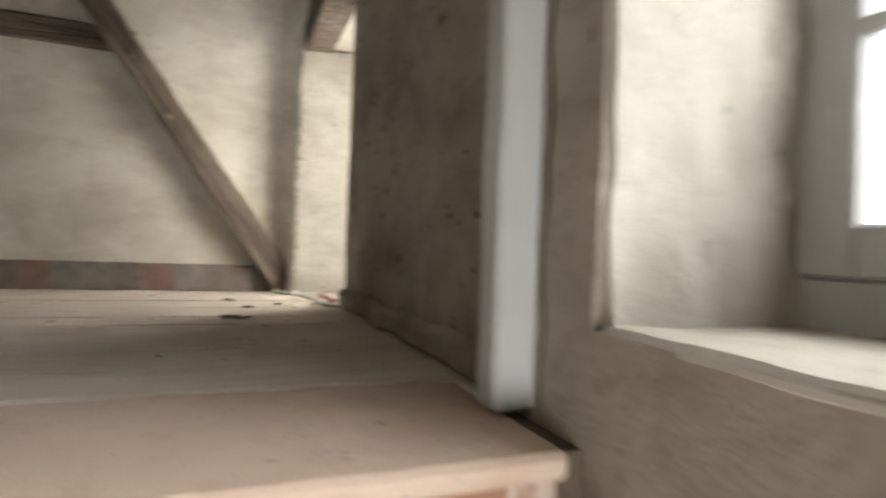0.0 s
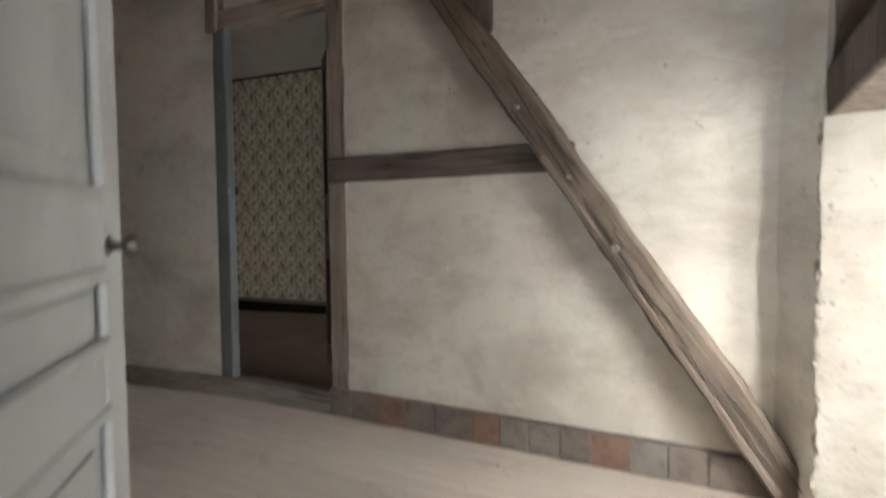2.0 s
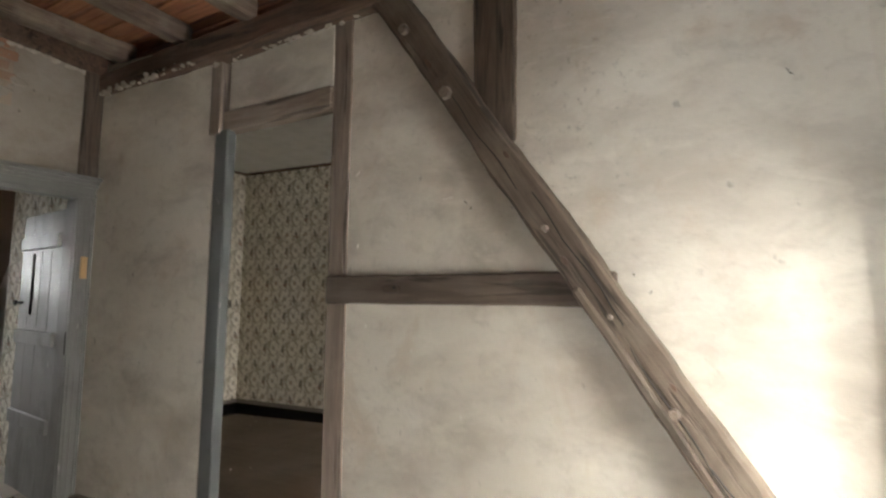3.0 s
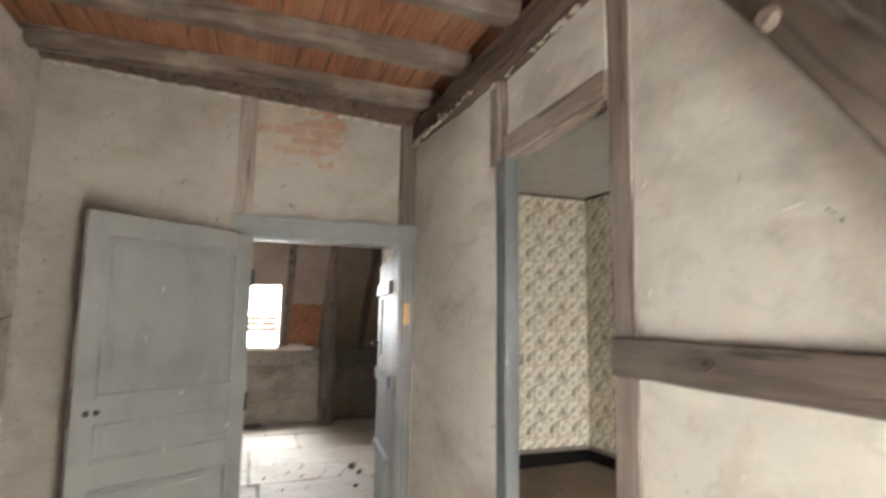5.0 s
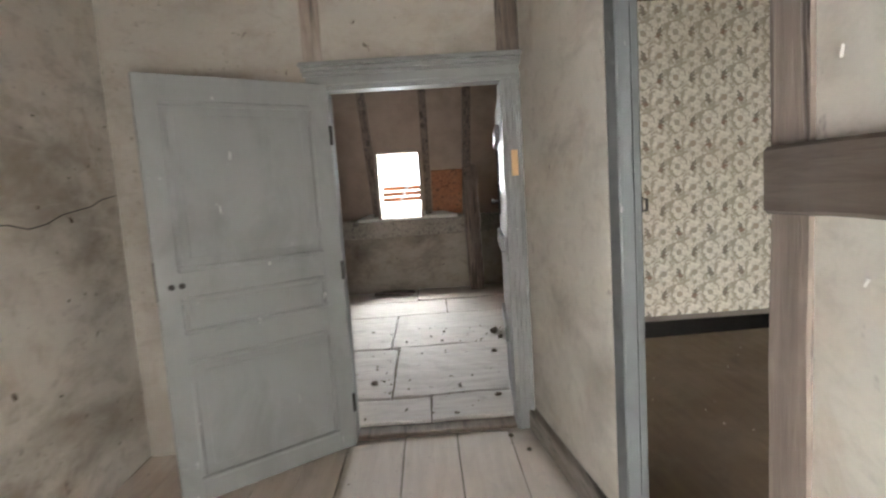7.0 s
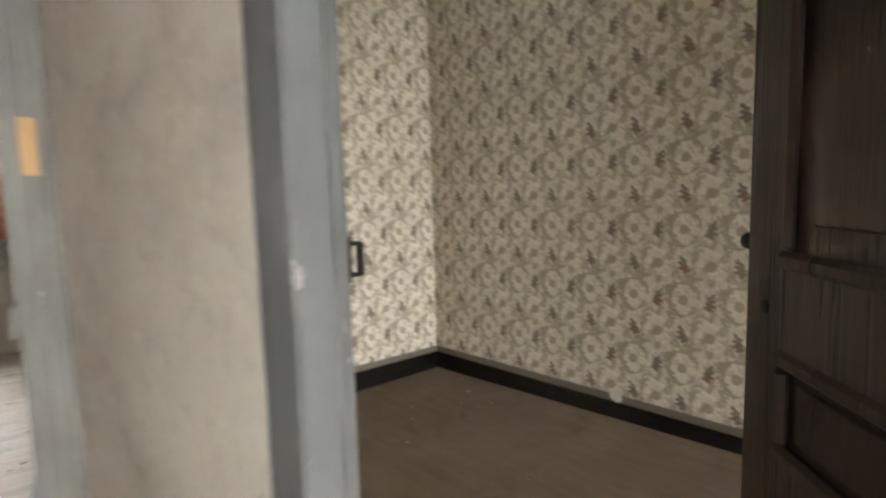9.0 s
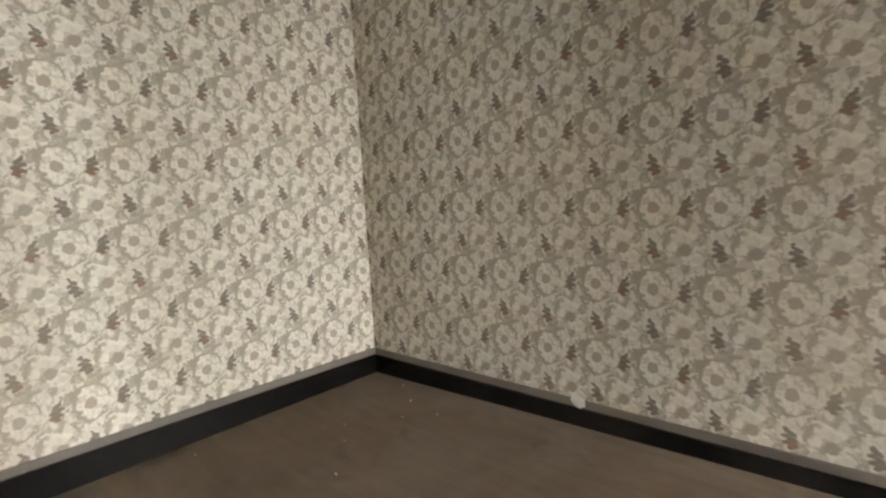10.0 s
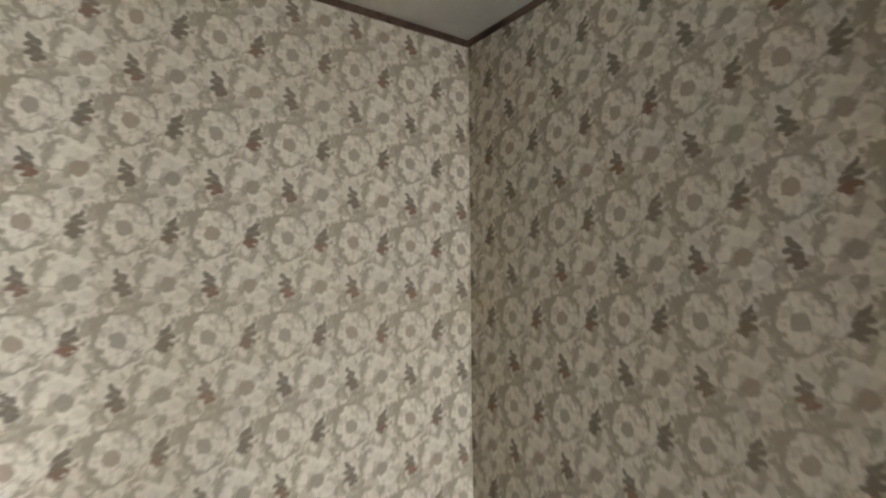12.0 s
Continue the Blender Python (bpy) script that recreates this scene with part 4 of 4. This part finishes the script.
timber("eaves_plate", beam((-7.56, -0.6, 0.92), (-7.56, 4.6, 0.92), 0.25, 0.22, (1, 0, 0), 0.12, 0.012, 43.0, 0.015), M_SILLWOOD, "thick grey eaves plate timber", "beam")
PITCH = 1.42


def roof_x(z):
    return -7.62 + (z - 1.03) / PITCH


def slope_piece(y0, y1, z0, z1, depth, inset=0.0):
    """A board lying in the roof slope."""
    bm = bmesh.new()
    n = Vector((PITCH, 0, -1)).normalized()
    corners = []
    for push in (inset, inset - depth):
        for y, z in ((y0, z0), (y1, z0), (y1, z1), (y0, z1)):
            corners.append(bm.verts.new(Vector((roof_x(z), y, z)) + push * n))
    for q in ((0, 1, 2, 3), (7, 6, 5, 4), (0, 4, 5, 1), (1, 5, 6, 2), (2, 6, 7, 3), (3, 7, 4, 0)):
        bm.faces.new([corners[i] for i in q])
    bmesh.ops.recalc_face_normals(bm, faces=bm.faces)
    return bm


WY0, WY1, WZ0, WZ1 = 2.36, 2.87, 1.17, 1.90
roof = holder("attic_roof", pose(0, 0, 0), "sloping attic roof of reddish boards behind dark rafters", "roof", "structure")
for y0, y1, z0, z1 in ((-0.6, WY0, 1.0, 4.05), (WY1, 4.6, 1.0, 4.05), (WY0, WY1, WZ1, 4.05), (WY0, WY1, 1.0, WZ0 - 0.1)):
    part("roof_board", slope_piece(y0, y1, z0, z1, 0.03), M_ROOF, roof)
for y in (0.1, 0.62, 1.14, 1.66, 2.22, 2.93, 3.45, 4.0):
    part("rafter", slope_piece(y, y + 0.09, 1.0, 4.0, 0.11, 0.11), M_RAFTER, roof)
timber("purlin", beam((roof_x(2.72) + 0.16, -0.6, 2.66), (roof_x(2.72) + 0.16, 4.6, 2.66), 0.16, 0.17, (1, 0, 0), 0.15, 0.012, 44.0, 0.015), M_RAFTER, "dark squared roof purlin", "beam")
timber("attic_post", beam((-7.28, 3.56, 0.0), (-7.22, 3.52, 2.75), 0.19, 0.19, (1, 0, 0), 0.1, 0.012, 45.0, 0.02), M_RAFTER, "rough leaning attic post", "post")
# orange sunlight on the boarding, put in as a board of redder colour
part("lit_board", slope_piece(3.03, 3.44, 1.08, 1.66, 0.02, 0.024), M_BOARD, roof, "added board coloured orange for the sunlit patch beside the roof opening")
# roof opening with its splayed ledge
hatch = tagged(holder("window_4", pose(0, 0, 0), "small unglazed roof opening with bare wood slats", "window"), kind="structure")
for y0, y1 in ((WY0 - 0.035, WY0), (WY1, WY1 + 0.035)):
    part("cheek", one_box((roof_x(WZ0) - 0.16, y0, WZ0 - 0.1), (roof_x(WZ1), y1, WZ1 + 0.03), 0.003), M_ROOF, hatch)
part("head", one_box((roof_x(WZ1) - 0.36, WY0, WZ1), (roof_x(WZ1) + 0.02, WY1, WZ1 + 0.035), 0.003), M_ROOF, hatch)
# slats coloured orange for the daylight glowing through them
for k in range(3):
    part("slat", one_box((roof_x(WZ0) - 0.13, WY0, WZ0 + 0.10 + 0.076 * k), (roof_x(WZ0) - 0.115, WY1, WZ0 + 0.168 + 0.076 * k), 0.002), M_SLAT, hatch)
part("diagonal_slat", beam((roof_x(WZ0) - 0.10, WY0 + 0.22, WZ0 + 0.08), (roof_x(WZ0) - 0.10, WY0 + 0.36, WZ0 + 0.34), 0.035, 0.012, (1, 0, 0), 0, 0, 0, 0.002), M_WHITE, hatch)
ledge = bmesh.new()
vs = [ledge.verts.new(p) for p in ((-7.40, 2.00, 1.062), (-7.40, 3.36, 1.062), (-7.74, WY1 + 0.02, 1.185), (-7.74, WY0 - 0.02, 1.185), (-7.40, 2.00, 1.03), (-7.40, 3.36, 1.03), (-7.72, WY1 + 0.02, 0.95), (-7.72, WY0 - 0.02, 0.95))]
for q in ((0, 1, 2, 3), (7, 6, 5, 4), (0, 4, 5, 1), (1, 5, 6, 2), (2, 6, 7, 3), (3, 7, 4, 0)):
    ledge.faces.new([vs[i] for i in q])
bmesh.ops.recalc_face_normals(ledge, faces=ledge.faces)
# ledge coloured white to carry the strong window light on it
part("ledge", ledge, M_SCRAP_LEDGE, hatch)

# ---- chamber trim ----
slope_m = Matrix.Translation((BX0, back_y(BX0), 0)) @ pose(0, 0, 0, 0, 0, math.degrees(math.atan(TILT)))
base = holder("skirting_board", pose(0, 0, 0), "glossy black skirting board with a drab border above", "skirting", "structure")
part("board", one_box((BX0, 3.76, 0.0), (BX0 + 0.016, back_y(BX0), 0.165), 0.003), M_BLACK, base)
part("border", one_box((BX0, 3.76, 0.165), (BX0 + 0.009, back_y(BX0), 0.212), 0.003, 0.06, 0.001, 2.0), M_BORDER, base)
part("bead", one_box((BX0, 3.76, 0.160), (BX0 + 0.020, back_y(BX0), 0.170), 0.003), M_BLACK, base)
part("board", one_box((0.018, -0.016, 0.0), (5.8, 0.0, 0.165), 0.003, m=slope_m), M_BLACK, base)
part("border", one_box((0.01, -0.009, 0.165), (5.8, 0.0, 0.212), 0.003, 0.06, 0.001, 5.0, m=slope_m), M_BORDER, base)
part("bead", one_box((0.02, -0.020, 0.160), (5.8, 0.0, 0.170), 0.003, m=slope_m), M_BLACK, base)
crown = holder("picture_border", pose(0, 0, 0), "narrow dark border strip under the chamber ceiling", "trim", "structure")
part("strip", one_box((BX0, 3.76, 2.80), (BX0 + 0.010, back_y(BX0), 2.834), 0.002, 0.1, 0.001, 1.0), M_BEAM, crown)
part("strip", one_box((0.01, -0.010, 2.80), (5.8, 0.0, 2.834), 0.002, 0.1, 0.001, 2.0, m=slope_m), M_BEAM, crown)
tear = holder("paper_tear", slope_m @ pose(1.50, -0.013, 0.205), "torn white scrap of wallpaper above the skirting", "paper scrap")
bm = bmesh.new()
rim = [(-0.03, 0.03), (-0.035, 0.0), (-0.02, -0.025), (0.015, -0.035), (0.04, -0.02), (0.035, 0.012), (0.012, 0.02)]
mid = bm.verts.new((0, -0.014, 0.0))
ring = [bm.verts.new((x, -0.002 - 0.006 * (k % 2), z)) for k, (x, z) in enumerate(rim)]
for k in range(len(ring)):
    bm.faces.new((mid, ring[k], ring[(k + 1) % len(ring)]))
back_ring = [bm.verts.new((v.co.x, 0.004, v.co.z)) for v in ring]
for k in range(len(ring)):
    j = (k + 1) % len(ring)
    bm.faces.new((ring[k], back_ring[k], back_ring[j], ring[j]))
bm.faces.new(back_ring)
bmesh.ops.recalc_face_normals(bm, faces=bm.faces)
part("scrap", bm, M_SCRAP_LEDGE, tear)

# ---- brick patch over the west door ----
patch = holder("brick_patch", pose(0, 0, 0), "old red bricks bared where plaster has fallen", "brickwork", "structure")
part("mortar", one_box((XW - 0.03, 2.443, 2.46), (XW + 0.001, 2.99, 2.845), 0, 0.03, 0.010, 3.0), M_MORTAR, patch)
rng = random.Random(5)
for r in range(6):
    z = 2.47 + r * 0.066
    y = 2.44 - (r % 2) * 0.11
    right = 2.98 - 0.10 * abs(r - 2.6) * rng.random()
    if r == 0:
        y, right = 2.66, 2.88
    while y < right:
        y1 = min(y + 0.205, right + 0.05)
        if max(y, 2.446) < y1 - 0.03:
            part("brick", one_box((XW - 0.015, max(y, 2.446), z), (XW + 0.004 + 0.006 * rng.random(), y1, z + 0.054), 0.005, 0.03, 0.006, rng.random() * 9), rng.choice((M_BRICK, M_BRICK, M_BRICK_RED, M_BRICK_RED)) if 2.55 < y < 2.9 else rng.choice((M_BRICK, M_MORTAR, M_MORTAR)), patch)
        y = y1 + 0.012

# crack in the south wall
crack = holder("wall_crack", pose(0, 0, 0), "long thin crack in the dirty plaster", "crack", "structure")
pts = [(-3.0 + 0.11 * k, 1.272, 1.49 - 0.022 * min(k, 9) + 0.04 * max(0, k - 6) + 0.008 * math.sin(k * 2.1)) for k in range(12)]
part("crack_line", tube(pts, 0.003, 5), M_IRON, crack)

rng = random.Random(8)
bm = bmesh.new()
for k in range(48):
    s = rng.uniform(0.005, 0.022) * (0.5 + rng.random())
    bmesh.ops.create_icosphere(bm, subdivisions=1, radius=0.5, matrix=pose(rng.uniform(-3.0, -0.2), 1.270 + 0.1 * s, rng.uniform(0.1, 2.2), 0, rng.uniform(0, 180), 0) @ Matrix.Diagonal((1.5 * s, 0.35 * s, 0.8 * s, 1)))
for k in range(60):
    s = rng.uniform(0.005, 0.02) * (0.5 + rng.random())
    bmesh.ops.create_icosphere(bm, subdivisions=1, radius=0.5, matrix=pose(1.358 - 0.1 * s, rng.uniform(1.2, 2.7), rng.uniform(0.05, 1.4), rng.uniform(0, 180), 0, 0) @ Matrix.Diagonal((0.35 * s, 0.9 * s, 1.6 * s, 1)))
tagged(put("wall_pits", bm, M_LEAFY), "dark pits and dirt specks in the mottled plaster", "plaster damage", kind="stuff")
bm = bmesh.new()
for k in range(46):
    f = rng.random() * 2 * math.pi
    s = rng.uniform(0.03, 0.10)
    y, z = 2.73 + 0.27 * math.cos(f) * rng.uniform(0.75, 1.1), 2.645 + 0.19 * math.sin(f) * rng.uniform(0.7, 1.1)
    if 2.46 < y - 0.4 * s and y + 0.4 * s < 3.2:
        bmesh.ops.create_icosphere(bm, subdivisions=2, radius=0.5, matrix=pose(XW + 0.004, y, z, rng.uniform(-25, 25), 0, 0) @ Matrix.Diagonal((0.016, 1.2 * s, 0.6 * s, 1)))
for v in bm.verts:
    v.co += 0.010 * noise.noise_vector(v.co * 22)
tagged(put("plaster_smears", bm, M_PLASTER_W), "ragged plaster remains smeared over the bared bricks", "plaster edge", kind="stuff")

# broken plaster edge under the wall plates
rng = random.Random(21)
bm = bmesh.new()
for k in range(150):
    f = rng.random()
    x = -3.0 + 3.0 * f
    y = 3.46 + 0.128 * f if x < -2.0 else 3.585 + 0.03 * (x + 2.0)
    z = 2.69 + 0.036 * (x + 3.0) + rng.uniform(-0.02, 0.03)
    s = rng.uniform(0.006, 0.02) + 0.03 * rng.random() ** 3
    bmesh.ops.create_icosphere(bm, subdivisions=1, radius=0.5, matrix=pose(x, y + 0.004, z, rng.uniform(0, 90), 0, rng.uniform(-30, 30)) @ Matrix.Diagonal((1.8 * s, 0.5 * s, s, 1)))
for k in range(90):
    f = rng.random()
    s = rng.uniform(0.01, 0.03)
    bmesh.ops.create_icosphere(bm, subdivisions=1, radius=0.5, matrix=pose(XW + 0.004, 1.3 + 2.1 * f, 2.935 - 0.12 * f + rng.uniform(-0.015, 0.01), 0, 0, 0) @ Matrix.Diagonal((0.5 * s, 2 * s, s, 1)))
tagged(put("plaster_edge", bm, M_CRUMB), "broken pale plaster edge clinging to the beams", "plaster edge", kind="stuff")
bm = bmesh.new()
for k in range(80):
    s = rng.uniform(0.006, 0.026)
    bmesh.ops.create_icosphere(bm, subdivisions=1, radius=0.5, matrix=pose(1.203 + rng.uniform(-0.012, 0.006), 3.497 + rng.uniform(-0.004, 0.012), rng.uniform(0.10, 1.44), 0, rng.uniform(-25, 25), rng.uniform(0, 90)) @ Matrix.Diagonal((0.8 * s, 0.8 * s, 2.2 * s, 1)))
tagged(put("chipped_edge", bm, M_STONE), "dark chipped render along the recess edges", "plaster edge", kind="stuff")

# ---- litter ----
rng = random.Random(11)


def crumbs(name, count, area, size, mat, label, zbase=0.004):
    bm = bmesh.new()
    for k in range(count):
        x, y = rng.uniform(area[0], area[1]), rng.uniform(area[2], area[3])
        s = size * (0.4 + rng.random() ** 2)
        m = pose(x, y, zbase + 0.25 * s, rng.uniform(0, 40), rng.uniform(0, 40), rng.uniform(0, 360)) @ Matrix.Diagonal((s, s * rng.uniform(0.5, 1), s * 0.5, 1))
        bmesh.ops.create_icosphere(bm, subdivisions=1, radius=0.5, matrix=m)
    return tagged(put(name, bm, mat), label, "litter", kind="stuff")


crumbs("plaster_crumbs", 120, (-2.9, 1.30, 1.35, 3.55), 0.014, M_CRUMB, "scattered pale plaster crumbs on the boards")
crumbs("recess_rubble", 45, (1.05, 1.40, 2.66, 3.42), 0.018, M_CRUMB, "heap of plaster rubble at the recess foot")
crumbs("dirt_specks", 160, (-2.9, 1.25, 1.3, 3.55), 0.009, M_LEAFY, "dark grit scattered over the boards")
crumbs("attic_litter", 140, (-5.4, -3.2, 2.3, 3.6), 0.024, M_LEAFY, "dark litter scattered over the attic boards", 0.03)
crumbs("chamber_crumbs", 40, (-4.3, -1.9, 4.2, 6.0), 0.014, M_CRUMB, "white specks on the brown floor", 0.056)
for x, y, s in ((0.84, 2.955, 1.0), (0.87, 2.29, 1.2), (0.84, 2.32, 0.8), (0.92, 2.64, 0.6), (1.06, 2.78, 0.7)):
    clump = holder("leaf_litter", pose(x, y, 0.006, 0, 0, 70 * x + 200 * y), "small dark clump of dry leaves and grit", "leaf litter", group="dry leaves on the boards")
    bm = bmesh.new()
    for k in range(9):
        m = pose(rng.uniform(-0.035, 0.035) * s, rng.uniform(-0.015, 0.015) * s, 0.004, rng.uniform(-30, 30), rng.uniform(-30, 30), rng.uniform(0, 360)) @ Matrix.Diagonal((0.022 * s, 0.012 * s, 0.006, 1))
        bmesh.ops.create_icosphere(bm, subdivisions=1, radius=0.7, matrix=m)
    part("leaves", bm, M_LEAFY, clump)
edge = [(1.10, 3.50), (1.15, 3.43), (1.20, 3.38), (1.225, 3.25), (1.245, 3.10), (1.262, 2.97), (1.28, 2.86), (1.294, 2.74)]
setting("floor_recess", prism(edge[::-1][:1] + [(1.75, 2.74), (1.75, 3.50)] + edge, -0.02, 0.009, 0.04, 0.005, 12.0), M_REVEAL, "cracked pale mortar floor of the window recess", "floor")
gap = holder("floor_crack", pose(0, 0, 0), "dark jagged crack where the boards meet the recess", "crack", "structure")
part("crack_line", tube([(x - 0.006 + 0.006 * math.sin(5 * k), y, -0.002) for k, (x, y) in enumerate(edge)], 0.003, 5), M_IRON, gap)
part("crack_line", tube([(1.31, 2.975, 0.010), (1.35, 2.96, 0.011), (1.38, 2.968, 0.011), (1.43, 2.95, 0.011)], 0.003, 5), M_IRON, gap)
for x, y, s in ((1.095, 3.47, 0.045), (1.13, 3.45, 0.03), (1.19, 3.37, 0.05), (1.265, 2.80, 0.05), (1.24, 2.83, 0.03), (1.21, 3.36, 0.025)):
    flake = holder("plaster_lump", pose(x, y, 0.006, 0, 0, 900 * x), "pale broken lump of plaster on the boards", "rubble", group="plaster lumps at the recess")
    bm = bmesh.new()
    bmesh.ops.create_icosphere(bm, subdivisions=2, radius=s * 0.5)
    for v in bm.verts:
        v.co = Vector((v.co.x, v.co.y * 0.6, max(v.co.z * 0.5 + s * 0.15, 0))) + 0.3 * s * noise.noise_vector(v.co * 40 + Vector((x, y, 0)))
    part("lump", bm, M_SCRAP_LEDGE, flake)
stick = holder("wood_splinter", pose(1.308, 2.90, 0.022, 0, 0, 92), "reddish splintered batten lying at the wall foot", "splinter")
part("batten", beam((-0.145, 0, 0), (0.145, 0.006, 0.004), 0.016, 0.024, (0, 1, 0), 0.04, 0.004, 3.0, 0.003), M_BOARD, stick)

# split along the brace
split_holder = holder("brace_split", brace_m, "long dark drying splits in the brace", "crack", "structure")
for start, count, side, depth, width in ((0.10, 7, -0.030, -0.064, 0.0030), (0.22, 12, 0.004, -0.066, 0.0034), (0.95, 8, 0.022, -0.064, 0.0026), (1.55, 9, -0.022, -0.062, 0.0030), (2.2, 8, 0.012, -0.062, 0.0026)):
    part("split_line", tube([(start + 0.075 * k, depth - 0.003 * (k % 2), side + 0.006 * math.sin(k * 1.3 + start) + 0.003 * k * (0.5 - start % 1)) for k in range(count)], width, 5), M_IRON, split_holder)
for x, z, r in ((0.62, 0.030, 0.014), (1.30, -0.030, 0.011), (1.86, 0.026, 0.015), (2.35, -0.028, 0.013), (2.95, 0.020, 0.017)):
    part("knot_hole", lathe([(r, -0.012), (0.8 * r, 0.003), (0.3 * r, 0.002)], Matrix.Translation((x, -0.058, z)) @ pose(0, 0, 0, 90, 0, 0) @ Matrix.Diagonal((1.7, 0.8, 1, 1)), 9), M_BEAM, split_holder)
# nails, chips and other small things
for x, z, k in ((0.863, 2.087, 0), (0.362, 1.435, 1), (-0.325, 1.757, 2), (0.406, 1.376, 3), (-0.312, 1.735, 4)):
    nail = holder("wall_nail", pose(x, 3.648, z, 80 + 6 * k, 0, 20 * k - 40), "bent dark nail in the plaster", "nail", group="nails in the plaster wall")
    nail.scale = (0.6, 0.6, 0.6)
    part("shank", tube([(0, 0, -0.01), (0, 0, 0.015), (0.004 * (k % 3), 0.006, 0.028), (0.010 * (k % 2), 0.014, 0.036)], 0.0022, 6), M_IRON, nail)
    part("nail_head", lathe([(0.005, 0.034), (0.005, 0.037)], Matrix.Translation((0.010 * (k % 2), 0.014, 0)), 8), M_IRON, nail)
for x, z, s, a in ((-0.93, 1.955, 0.030, 40), (-0.92, 1.60, 0.022, 80), (-0.60, 1.12, 0.02, 95), (-0.42, 1.79, 0.05, 8), (-0.86, 1.22, 0.018, 60), (-0.35, 0.86, 0.016, 100)):
    chip = holder("plaster_chip", pose(x, 3.6465, z, 0, -a, 0), "small white chip in the plaster face", "plaster chip", group="chips in the plaster wall")
    part("chip", one_box((-s / 2, -0.0015, -0.0025), (s / 2, 0.004, 0.0025), 0.001, 0.006, 0.0012, x), M_SCRAP_LEDGE, chip)
dark = holder("loose_plank", pose(-7.25, 2.44, 0.040, 0, 0, 92), "short blackened plank lying by the eaves wall", "plank")
part("board", one_box((-0.27, -0.07, 0.0), (0.27, 0.07, 0.03), 0.006, 0.06, 0.006, 2.0), M_BROWN, dark)
for x, y, s in ((-3.82, 2.48, 0.045), (-5.0, 3.50, 0.07), (-4.8, 3.53, 0.05), (-3.45, 3.33, 0.04), (-2.93, 3.33, 0.03), (-2.75, 3.40, 0.025), (-4.4, 3.42, 0.04)):
    lump = holder("rubble_lump", pose(x, y, 0.034 if x < -3.1 else 0.0, 0, 0, 300 * y), "dark lump of fallen rubble on the boards", "rubble", group="rubble lumps on the boards")
    bm = bmesh.new()
    bmesh.ops.create_icosphere(bm, subdivisions=2, radius=s * 0.6)
    for v in bm.verts:
        v.co = Vector((v.co.x, v.co.y * 0.8, max(v.co.z * 0.7 + s * 0.25, 0))) + 0.3 * s * noise.noise_vector(v.co * 30 + Vector((x, y, 0)))
    part("stone", bm, M_LEAFY, lump)

# ---- boards of the floors ----
rng = random.Random(3)
seams = (1.27, 1.47, 1.73, 1.99, 2.20, 2.41, 2.73, 3.03, 3.33, 3.63)
rows = list(zip(seams, seams[1:]))
for k, (y0, y1) in enumerate(rows):
    if y1 - y0 < 0.03:
        continue
    cuts = [XW - 0.005, 1.36]
    if k % 4 == 2:
        cuts = [XW - 0.005, rng.uniform(-1.9, -1.2), 1.36]
    for x0, x1 in zip(cuts, cuts[1:]):
        part("floorboard", one_box((x0 + 0.002, y0 + 0.001 + 0.003 * rng.random(), -0.03), (x1 - 0.003, y1 - 0.004, 0.0 - 0.004 * rng.random()), 0.001, 0.14, 0.0035, k), M_BOARDS, floor)
part("stair_head_slab", one_box((0.43, 0.815, -0.05), (1.325, 1.269, -0.007), 0.010, 0.05, 0.003, 9.0), M_STEP, floor, "worn reddish slab at the stair head")
part("floorboard", one_box((1.327, 1.09, -0.03), (1.36, 1.268, -0.006), 0.001), M_BOARDS, floor)
seams = (XW - 0.13, -3.55, -4.74, -5.97, -6.75, -7.5)
for k, (x1, x0) in enumerate(zip(seams, seams[1:])):
    end = 4.6 if x1 < -4.7 else 3.64
    cuts = [-0.6, rng.uniform(0.7, 1.4), (2.89, 2.62, 2.55, 3.1, 2.75)[k], end]
    for y0, y1 in zip(cuts, cuts[1:]):
        lift, skew = rng.uniform(0.0, 0.014), rng.uniform(0.0, 0.03)
        part("floorboard", one_box((x0 + 0.016 + skew * (k % 2), y0 + 0.009, -0.02), (x1 - 0.012, y1 - 0.009, 0.026 + lift), 0.004, 0.10, 0.012, k + y0), M_ATTIC, attic_floor)
